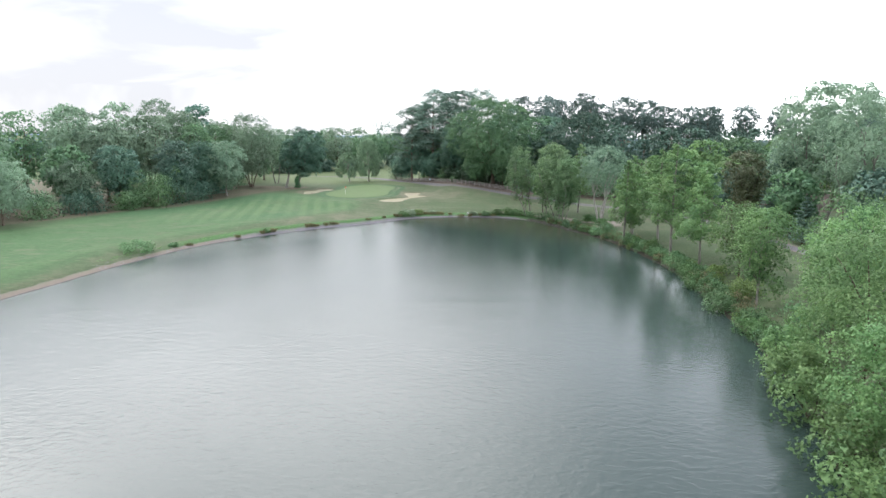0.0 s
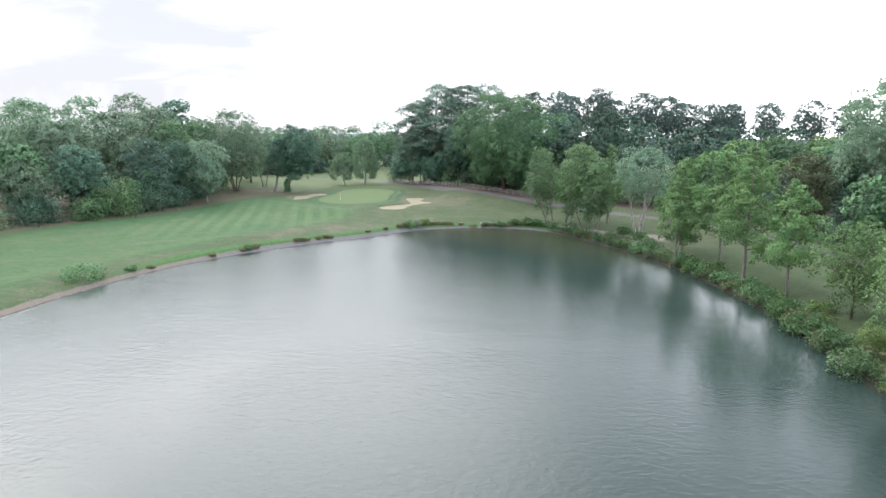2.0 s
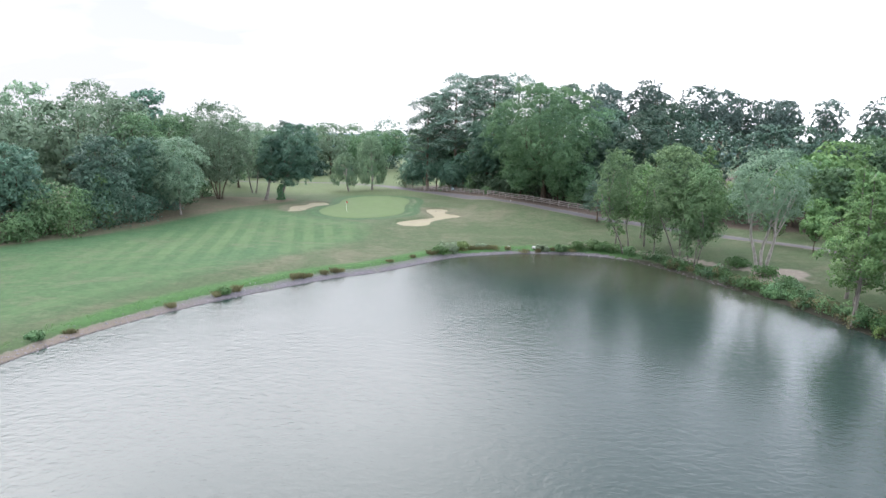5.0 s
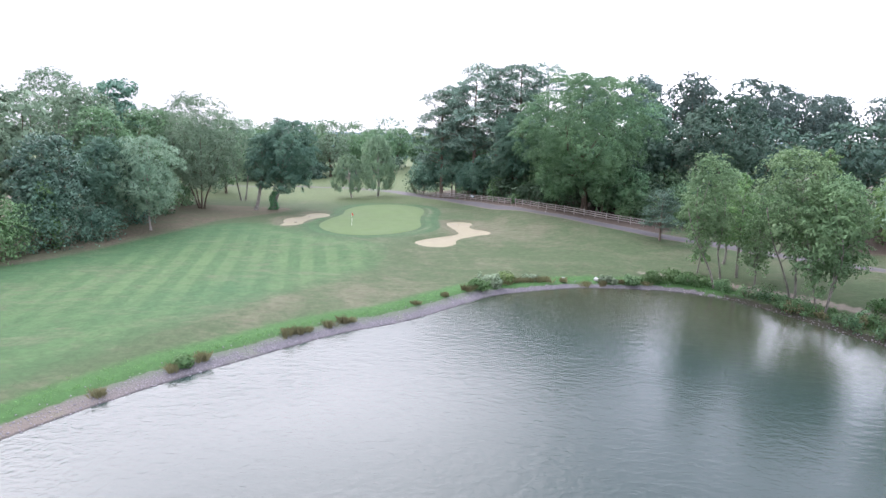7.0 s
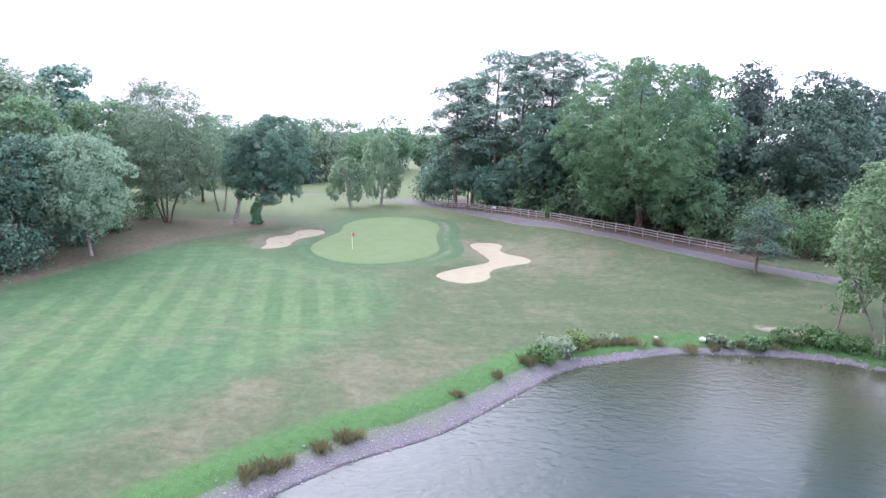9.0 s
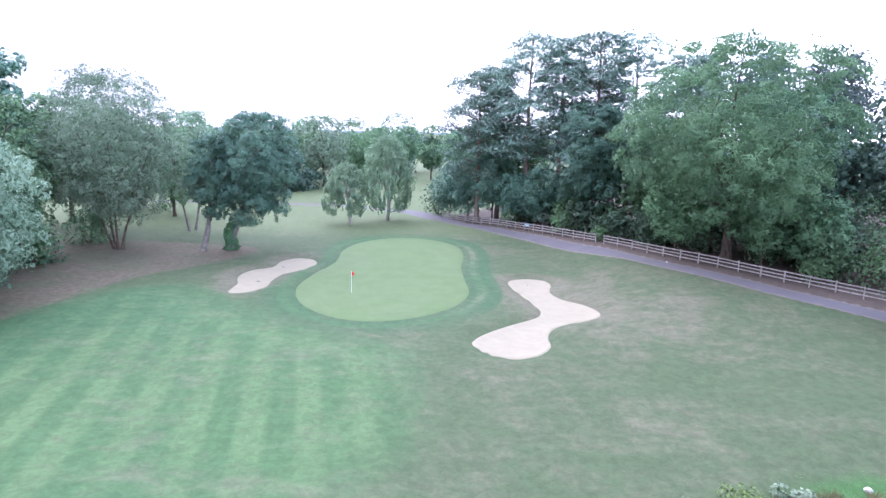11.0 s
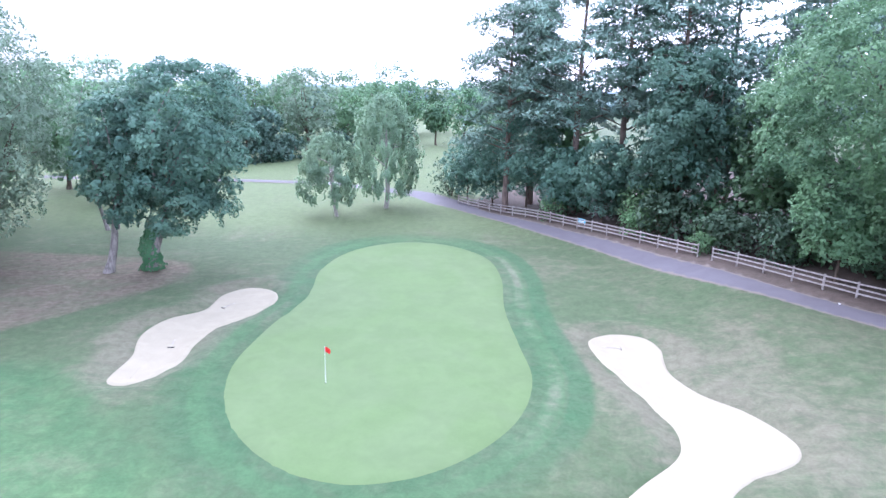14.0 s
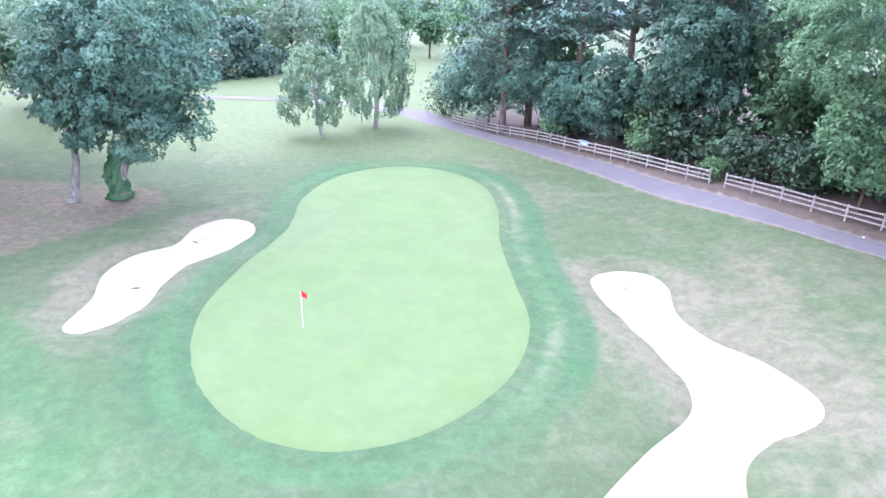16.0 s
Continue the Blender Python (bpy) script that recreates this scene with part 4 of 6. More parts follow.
def pine(name, label, x, y, h, r, leaf="pine", size=0.55, count=6500, bare=0.38, group="", flat=0.40, plates=24, plate_size=1.0, needle=0.26):
    """An old pine: a bare reddish stem and level plates of needles with sky between them."""
    root, rng = plant_root(name, x, y)
    fol = Foliage(rng)
    lines = []
    r0 = 0.013 * h + 0.10
    sway = rng.normal(0, 0.013 * h, 2)
    stem = [((sway[0] * math.sin(u * 3), sway[1] * math.sin(u * 2.5), h * 0.97 * u - 0.1), r0 * (1 - 0.85 * u)) for u in np.linspace(0, 1, 9)]
    lines.append(stem)
    sizes = []
    spots = []
    for i in range(plates):
        u = bare + (1 - bare) * (i + rng.uniform(0, 0.8)) / plates
        shape = (1 - ((u - bare) / (1 - bare)) ** 2.2) ** 0.7 * 0.75 + 0.28
        if u < bare + 0.15:
            shape *= 0.75
        a = i * 2.4 + rng.uniform(-0.5, 0.5)
        reach = r * shape * rng.uniform(0.40, 1.0)
        z = h * u * 0.97
        c = np.array([math.cos(a) * reach, math.sin(a) * reach, z + 0.08 * reach])
        spots.append((c, np.array([math.cos(a), math.sin(a), 0.3])))
        sizes.append(plate_size * r * rng.uniform(0.30, 0.60) * (0.75 + 0.35 * shape))
        lines.append(limb(rng, (0, 0, z - 0.25 * reach), c, r0 * 0.35 * (1.1 - u), 0.03, 0.08, 4))
    sizes = np.array(sizes)
    w = sizes ** 2 / np.sum(sizes ** 2)
    for (c, d), s, k in zip(spots, sizes, (w * count).astype(int)):
        q = sphere_dirs(rng, k)
        q[:, 2] = np.where(q[:, 2] < 0, q[:, 2] * 0.35, q[:, 2])
        ragged = rng.uniform(0.45, 1.12, k) * (1 + 0.25 * np.sin(q[:, 0] * 7 + c[0]) * np.sin(q[:, 1] * 7 + c[2]))
        p = q * s * np.array([1, 1, flat * rng.uniform(0.7, 1.3)]) * ragged[:, None]
        p[:, 2] += (p[:, 0] * rng.normal(0, 0.22) + p[:, 1] * rng.normal(0, 0.22)) - 0.12 * np.hypot(p[:, 0], p[:, 1]) ** 2 / s
        p = p + c
        n = q * 0.5 + np.array([0, 0, 0.6])
        n /= np.linalg.norm(n, axis=1)[:, None]
        fol.add(p, n, size, needle, 0.0, 0.9 if needle < 0.3 else 0.6)
    fol.build("crown", LEAF[leaf], root)
    wooden_parts(lines, ["trunk"] + ["branch"] * plates, BARK["pine"], root, 5)
    return tagged(root, label, "tree", group)


def spruce(name, label, x, y, h, r, leaf="spruce", size=0.32, count=5000, group="", bare=0.08):
    """A young conifer: a cone of drooping, pointed branches in whorls."""
    root, rng = plant_root(name, x, y)
    fol = Foliage(rng)
    whorls = 13
    lines = [[((0, 0, -0.1), 0.02 * h), ((0, 0, h), 0.02)]]
    per = count // (whorls * 7)
    for i in range(whorls):
        u = bare + (0.97 - bare) * i / (whorls - 1)
        reach0 = r * (1 - u) ** 0.85 + 0.12
        for b in range(7):
            a = 2 * math.pi * b / 7 + i * 0.7 + rng.uniform(-0.25, 0.25)
            reach = reach0 * rng.uniform(0.75, 1.15)
            tip = np.array([math.cos(a) * reach, math.sin(a) * reach, h * u + 0.12 * reach + rng.normal(0, 0.1)])
            base = np.array([0, 0, h * u])
            v = rng.random(per) ** 0.7
            p = base + (tip - base) * v[:, None] + rng.normal(0, 1, (per, 3)) * (0.14 * reach0 * (1.15 - v))[:, None] * np.array([1, 1, 0.5])
            n = np.repeat(np.array([[math.cos(a) * 0.4, math.sin(a) * 0.4, 0.8]]), per, 0)
            fol.add(p, n, size, 0.35, 0.0, 1.0)
            if i % 3 == 0 and b % 2 == 0:
                lines.append([(tuple(base), 0.03), (tuple(tip * 0.9 + base * 0.1), 0.01)])
    fol.build("crown", LEAF[leaf], root)
    wooden_parts(lines, ["trunk"] + ["branch"] * len(lines), BARK["brown"], root, 4)
    return tagged(root, label, "tree", group)


def alder(name, label, x, y, h, r, leaf="alder", bark="grey", size=0.3, count=9000, bare=0.24, group="", boughs=30):
    """A young alder: one straight stem to the tip, with spaced boughs of leafy sprays under a pointed outline."""
    root, rng = plant_root(name, x, y)
    fol = Foliage(rng)
    r0 = 0.010 * h + 0.05
    sway = rng.normal(0, 0.25, 2)
    stem_at = lambda u: np.array([sway[0] * math.sin(u * 3), sway[1] * math.sin(u * 2.5), h * 0.97 * u - 0.1])
    lines = [[(tuple(stem_at(u)), r0 * (1 - 0.85 * u)) for u in np.linspace(0, 1, 9)]]
    jobs = []
    for i in range(boughs):
        u = bare + (0.97 - bare) * (i + rng.uniform(0, 0.7)) / boughs
        v = (u - bare) / (1 - bare)
        shape = (1 - v) ** 0.95 * min(1.0, 0.70 + 1.6 * v) + 0.07
        a = i * 2.4 + rng.uniform(-0.6, 0.6)
        reach = r * shape * rng.uniform(0.70, 1.15)
        base = stem_at(u)
        tip = base + np.array([math.cos(a) * reach, math.sin(a) * reach, reach * rng.uniform(0.05, 0.45)])
        lines.append(limb(rng, base, tip, r0 * 0.40 * (1.1 - u), 0.015, 0.05, 4))
        for w in (0.30, 0.50, 0.66, 0.82, 0.98):
            for _ in range(2):
                rad = (0.11 * reach + 0.22) * (1.15 - 0.3 * abs(w - 0.72)) * rng.uniform(0.7, 1.35)
                jobs.append((base + (tip - base) * w + rng.normal(0, 0.17, 3) * (0.4 + reach * 0.5), rad))
    spots = np.array([c for c, _ in jobs])
    ways = spots - np.array([0, 0, h * 0.45])
    ways /= np.linalg.norm(ways, axis=1)[:, None]
    fol.sprays(spots, ways, np.array([q for _, q in jobs]), count, size, 0.7, 0.3, 0.55)
    fol.build("crown", LEAF[leaf], root)
    wooden_parts(lines, ["trunk"] + ["branch"] * boughs, BARK[bark], root, 5)
    return tagged(root, label, "tree", group)


def shrub(name, label, x, y, h, r, leaf="shrub", size=0.22, count=1500, lumps=9, group="", category="shrub", aspect=0.6):
    """A bush: several leafy clumps from the ground on short woody stems."""
    root, rng = plant_root(name, x, y)
    fol = Foliage(rng)
    lines = []
    cs = []
    for i in range(lumps):
        a, q = rng.uniform(0, 2 * math.pi), math.sqrt(rng.random()) * 0.68
        top = h * (1 - 0.55 * q * q) * rng.uniform(0.75, 1.0)
        rr = min(r * rng.uniform(0.30, 0.46), top * 0.55)
        cs.append((np.array([math.cos(a) * q * r, math.sin(a) * q * r, top - rr]), rr))
        if h > 5:
            cs.append((np.array([math.cos(a) * q * r * 1.1, math.sin(a) * q * r * 1.1, top * 0.4]), rr * 1.1))
    # each clump is domed with small leafy sprays, and a few shoots stand above it
    spots, ways, spans = [], [], []
    for c, rr in cs:
        d = sphere_dirs(rng, 12)
        d[:, 2] = np.where(d[:, 2] < -0.25, -d[:, 2], d[:, 2])
        spots.append(c + d * (rr * rng.uniform(0.5, 1.15, 12))[:, None])
        ways.append(d)
        spans.append(rr * rng.uniform(0.28, 0.55, 12))
        lines.append(limb(rng, (c[0] * 0.25, c[1] * 0.25, -0.1), c, 0.02 + 0.012 * h, 0.012, 0.1, 4))
    fol.sprays(np.concatenate(spots), np.concatenate(ways), np.concatenate(spans), count * 0.50, size * 1.06, aspect, 0.2, 0.75, 0.04)
    k = int(count * 0.20)
    pick = rng.integers(0, len(cs), k)
    base = np.array([c for c, _ in cs])[pick]
    q = sphere_dirs(rng, k)
    p = base + q * np.array([rr for _, rr in cs])[pick][:, None] * 0.95
    p[:, 2] = np.maximum(0.04, p[:, 2] * rng.random(k) ** 0.8)
    fol.add(p, q * 0.8 + np.array([0, 0, 0.25]), size * 1.2, aspect)
    fol.build("foliage", LEAF[leaf], root)
    wooden_parts(lines[:3], ["stem"] * 3, BARK["brown"], root, 5)
    return tagged(root, label, category, group)


def blades(name, spots, hgt, mat, per, spread, rng, width=0.03):
    """Upright grass blades in tufts, one joined mesh."""
    v, f = [], []
    for (px, py, pz) in spots:
        for _ in range(per):
            ox, oy = rng.normal(0, spread, 2)
            a = rng.uniform(0, 2 * math.pi)
            k = hgt * rng.uniform(0.5, 1.2)
            bx, by = math.cos(a) * width, math.sin(a) * width
            lx, ly = rng.normal(0, 0.3 * k, 2) + np.array([ox, oy]) * 0.5
            i = len(v)
            v += [(px + ox - bx, py + oy - by, pz - 0.03), (px + ox + bx, py + oy + by, pz - 0.03),
                  (px + ox + lx * 0.45 + bx * 0.7, py + oy + ly * 0.45 + by * 0.7, pz + k * 0.6), (px + ox + lx, py + oy + ly, pz + k)]
            f += [(i, i + 1, i + 2), (i, i + 2, i + 3)]
    return mesh_object(name, v, f, mat, None, False)


# ---------------------------------------------------------------- the western wood
W = "trees of the western wood"
OAK_L, MIX_L = "full leafy green oak at the edge of the wood", "tall green woodland tree among others"
for x, y, h, r, leaf in [(-68.5, 150, 14.6, 6.0, "dark"), (-66.4, 160, 13.8, 5.6, "maple"), (-76, 138, 13.6, 5.6, "maple"), (-66, 171, 13, 5.0, "oak"), (-72, 170, 18.5, 6.0, "oak"),
                         (-80, 160, 20.5, 6.8, "willow"), (-90, 165, 23.5, 7.0, "willow"), (-94, 150, 22.5, 7.0, "willow"), (-70, 181, 18, 6.0, "oak"),
                         (-78, 176, 21.5, 6.5, "willow"), (-84, 147, 18.5, 6.6, "willow"), (-84, 132, 13.5, 5.5, "oak"), (-106, 150, 21, 7.0, "oak"),
                         (-105, 166, 23, 7.0, "willow"), (-118, 152, 21, 7.5, "oak"), (-107, 138, 18, 6.5, "willow"), (-98, 126, 15.5, 6.2, "oak"),
                         (-90, 117, 13, 5.8, "oak"), (-100, 108, 12.5, 6.0, "willow"), (-71, 199, 18, 6.0, "oak"), (-81, 208, 20, 7.0, "willow"),
                         (-68, 216, 15, 5.4, "oak"), (-78, 226, 16, 6.0, "oak"), (-96, 200, 21, 7.0, "oak"), (-112, 185, 22, 8.0, "willow")]:
    broadleaf("woodland_tree", OAK_L if leaf == "oak" else MIX_L, x, y, h, r, leaf, "brown", 0.05, size=0.33 if x > -77 else 0.56, count=13000 if x > -77 else 6500 if x > -95 else 4500, lumps=50 if x > -77 else 46, girth=0.8, smooth=0.5 if x > -77 else 0.8, group=W)
for x, y, h, r in [(-81, 130, 10.8, 5.6), (-81, 108, 12, 6.0), (-90, 99, 11, 5.5), (-99, 90, 11.5, 6.0)]:
    broadleaf("drooping_tree", "drooping yellow-green willow at the wood's edge", x, y, h, r, "willow", "brown", 0.02, size=0.34, count=11000, lumps=48, aspect=0.45, droop=0.8, girth=0.6, smooth=0.8, group=W)
broadleaf("tall_wispy_tree", "tall thin-leaved grey-green poplar with open branches", -90.5, 188, 26.0, 6.8, "pale", "grey", 0.30, size=0.40, count=8500, lumps=60, open_crown=1.0, smooth=1.0, girth=0.7, group=W)
broadleaf("dark_tree", "tall dark green tree rising above the wood", -81, 193, 24.2, 5.0, "maple", "brown", 0.25, size=0.60, count=8000, lumps=46, smooth=1.0, group=W)
broadleaf("pale_willow", "rounded silvery green willow on a slender trunk", -60.2, 161, 14.4, 5.4, "pale", "grey", 0.08, size=0.30, count=16000, lumps=80, aspect=0.45, droop=0.5, girth=0.5, smooth=1.0, group=W)
broadleaf("big_willow", "large pale green willow with several leaning trunks", -62.3, 186.5, 21.6, 9.0, "willow", "brown", 0.08, size=0.27, count=46000, lumps=110, tall=1.0, aspect=0.45, droop=0.5, stems=4, girth=0.6, smooth=1.0, gaps=0.0, group=W)
broadleaf("thin_tree", "thin open tree with wispy grey-green leaves", -59.2, 202, 17.8, 4.4, "willow", "grey", 0.14, size=0.34, count=7500, lumps=34, aspect=0.5, open_crown=0.7, stems=2, girth=0.6, group=W)
broadleaf("maple_tree", "dense dark green maple with a pale grey trunk", -52.0, 187.4, 14.8, 4.4, "maple", "grey", 0.20, (2.0, 0.6), 0.25, 24000, 60, smooth=0.7, group=W)
ivied = broadleaf("maple_tree", "large dense dark green maple with an ivy-covered trunk", -48.9, 188.4, 17.4, 6.2, "maple", "grey", 0.10, (3.6, 0.3), 0.21, 52000, 96, smooth=0.6, gaps=0.4, group=W)
ivy_rng = np.random.default_rng(7)
ivy = Foliage(ivy_rng)
ang, up = ivy_rng.uniform(0, 2 * math.pi, 1500), ivy_rng.uniform(0, 3.6, 1500)
ivy_r = 0.55 + 0.25 * np.sin(up * 2 + ang) + 0.25 * ivy_rng.random(1500) + 0.25 * (up < 0.5)
ivy.add(np.stack([np.cos(ang) * ivy_r + up * 0.12, np.sin(ang) * ivy_r, up], -1), np.stack([np.cos(ang), np.sin(ang), 0.2 + 0 * up], -1), 0.22, 0.85)
tagged(ivy.build("ivy", LEAF["ivy"], ivied), "bright green ivy round the trunk")

S = "shrubs along the western wood"
for x, y, h, r, leaf, n in [(-67, 147.5, 9.0, 5.4, "maple", 7000), (-67.8, 139, 8.2, 4.6, "shrub", 6000), (-71.5, 133.5, 4.6, 4.0, "shrub", 4200), (-77.5, 127, 6.0, 4.6, "maple", 4500),
                            (-64.5, 154, 6.0, 3.6, "maple", 4500), (-66, 167, 6.5, 4.0, "maple", 4000), (-82, 119, 6.5, 4.5, "oak", 4500), (-88, 108, 7, 5, "maple", 4200),
                            (-73, 141, 9, 4.5, "oak", 5000), (-66.2, 146.2, 10.2, 1.6, "bright", 1200), (-67, 176, 6, 3.5, "oak", 3000), (-68, 190, 5, 3.2, "oak", 2500), (-74, 158, 8, 4.5, "maple", 3000),
                            (-94, 98, 8, 5, "oak", 3500), (-104, 92, 8, 5.5, "maple", 3000)]:
    shrub("shrub", "broad leafy evergreen bush at the wood's edge" if leaf == "maple" else "dense green bush at the wood's edge", x, y, h, r, leaf, 0.29, int(n * 1.25), 18, S)

# ---------------------------------------------------------------- beyond the green
weeping("birch_tree", "small weeping birch with fine hanging twigs", -36.8, 211.6, 10.0, 3.7, size=0.25, count=24000, strands=800, shift=(-0.9, 0), clear=0.17, group="birches behind the green")
weeping("birch_tree", "taller weeping birch with a dense hanging crown", -31.4, 218.1, 14.8, 4.2, size=0.26, count=42000, strands=1500, clear=0.13, group="birches behind the green")
F = "far parkland trees"
for x, y, h, r, leaf in [(-53.6, 274, 18.5, 8.3, "willow"), (-40.4, 347, 22.5, 11.5, "maple"), (-27, 357, 18, 8, "oak"), (-71.6, 262, 15, 5.5, "oak"), (-66, 310, 18, 7.5, "oak"), (-26, 305.2, 11, 4.6, "oak"),
                         (-18, 312, 16, 6, "oak"), (-7, 300, 17, 7, "oak"), (-90, 280, 18, 8, "oak"), (-85, 305, 18, 8, "willow"), (-55, 330, 19, 9, "oak"), (-102, 258, 17, 8, "oak"),
                         (-61, 264, 10.5, 5.2, "dark"), (-80, 250, 14, 6, "oak"), (8, 318, 18, 8, "oak"), (-118, 290, 19, 9, "oak"), (-45, 312, 16, 7, "oak"), (-10, 345, 17, 9, "willow"), (-47, 286, 14.5, 7.5, "oak"), (-40, 302, 15.5, 8, "oak"), (-60, 288, 16.5, 8, "oak"), (-36, 336, 17, 8, "oak"), (-72, 290, 17, 8, "oak"), (-78, 270, 15, 7, "oak")]:
    broadleaf("parkland_tree", "small round parkland tree on open grass" if h < 12 else "big spreading parkland tree in full leaf", x, y, h, r, leaf, "brown",
              0.2 if h < 12 else 0.03, size=0.62, count=3900, lumps=44, smooth=0.5, gaps=0.2, group=F)
pine("dark_pine", "dark pine standing behind the parkland trees", -70, 271, 19, 4.2, count=3000, size=0.8, bare=0.25, group=F)
for x, y, h, r in [(-56, 267, 6, 5), (-66, 259, 6.5, 5), (-73, 255, 6, 5), (-48, 276, 6.5, 5.5), (-41, 290, 6.5, 5.5), (-37, 318, 7, 6), (-60, 262, 6, 4.5)]:
    shrub("shrub", "dark thicket under the parkland trees", x, y, h, r, "dark", 0.6, 1800, 9, F)

# ---------------------------------------------------------------- the eastern wood
E = "pines of the eastern wood"
for x, y, h, r, bare in [(-8, 212, 30.6, 6.2, 0.34), (-15.8, 216.5, 26, 6.0, 0.30), (-3, 209.5, 29.2, 5.4, 0.38), (1.2, 206, 29.4, 6.0, 0.36), (7.5, 209, 30, 6.0, 0.36), (14, 203, 26, 5.2, 0.40), (-12, 221, 27, 5, 0.4)]:
    pine("pine_tree", "tall old pine with a bare stem and layered needles", x, y, h, r * 1.18, size=0.50, count=18000, bare=bare, group=E, plates=56, flat=0.36, plate_size=0.70)
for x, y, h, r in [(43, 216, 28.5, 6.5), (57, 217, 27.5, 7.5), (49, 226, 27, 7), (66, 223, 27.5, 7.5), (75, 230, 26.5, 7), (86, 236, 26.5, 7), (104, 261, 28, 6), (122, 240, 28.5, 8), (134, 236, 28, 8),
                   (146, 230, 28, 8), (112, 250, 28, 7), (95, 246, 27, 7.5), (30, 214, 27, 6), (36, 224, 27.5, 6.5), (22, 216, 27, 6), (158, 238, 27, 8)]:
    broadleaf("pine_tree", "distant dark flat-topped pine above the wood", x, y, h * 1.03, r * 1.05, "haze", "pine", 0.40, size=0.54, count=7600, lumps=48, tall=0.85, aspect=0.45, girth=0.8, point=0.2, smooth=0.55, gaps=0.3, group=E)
T = "broadleaf trees of the eastern wood"
broadleaf("oak_tree", "huge spreading green oak leaning over the rail fence", 10.8, 179.5, 24.4, 14.8, "oak", "brown", 0.02, (-0.6, -0.5), 0.20, 125000, 100, smooth=0.3, gaps=0.8, group=T)
broadleaf("oak_tree", "dense green oak between the pines and the fence", -0.5, 199.5, 17.8, 6.4, "maple", "brown", 0.02, (0, -1.0), 0.26, 36000, 56, smooth=0.3, gaps=0.6, group=T)
for x, y, h, r in [(13.4, 176.6, 9.5, 5.2), (6.2, 182.6, 9.0, 4.6), (17.6, 174.4, 8.0, 3.8)]:
    broadleaf("young_oak", "young green oak under the huge spreading one", x, y, h, r, "oak", "brown", 0.0, size=0.26, count=9000, lumps=36, girth=0.5, smooth=0.4, group=T)
broadleaf("oak_tree", "dark green spreading oak behind the lane", 35.0, 180, 20.8, 9.8, "dark", "brown", 0.02, size=0.34, count=30000, lumps=80, smooth=0.4, gaps=0.9, group=T)
for x, y, h, r, leaf in [(6.5, 194, 15, 5.4, "oak"), (20, 190, 15, 6.0, "dark"), (28, 189, 17, 6.5, "dark"), (19.5, 182.5, 9.5, 4.6, "dark"), (24, 195, 20, 7.5, "oak"), (30, 202, 20, 7, "maple"), (50, 192, 17.5, 8, "maple"), (62, 190, 17, 8, "oak"), (73, 196, 17, 8, "maple"), (48, 206, 20, 7, "dark"),
                         (86, 200, 16.5, 8, "maple"), (98, 206, 17, 8, "dark"), (66, 168, 14, 7, "alder"), (56, 158, 12, 5.5, "alder"), (78, 172, 15, 7.5, "oak"), (92, 176, 15, 7.5, "alder"), (80, 152, 14, 6.5, "oak"),
                         (108, 190, 17, 8, "oak"), (122, 205, 18, 8, "maple"), (5, 215, 18, 6, "dark"), (-8, 224, 16, 6, "oak"), (15, 222, 18, 7, "dark"), (140, 205, 18, 9, "oak"), (104, 166, 15, 8, "alder")]:
    leaf = "dark" if x > 40 and y > 182 else leaf
    broadleaf("woodland_tree", "dark leafy woodland tree below the pines" if leaf in ("maple", "dark") else "green woodland tree in full leaf", x, y, h, r, leaf, "brown", 0.03, size=0.36 if x < 26 and y < 200 else 0.76, count=10000 if x < 26 and y < 200 else 2700, lumps=80 if x < 26 else 54, girth=0.8, smooth=0.4, group=T)
H2 = "undergrowth behind the rail fence"
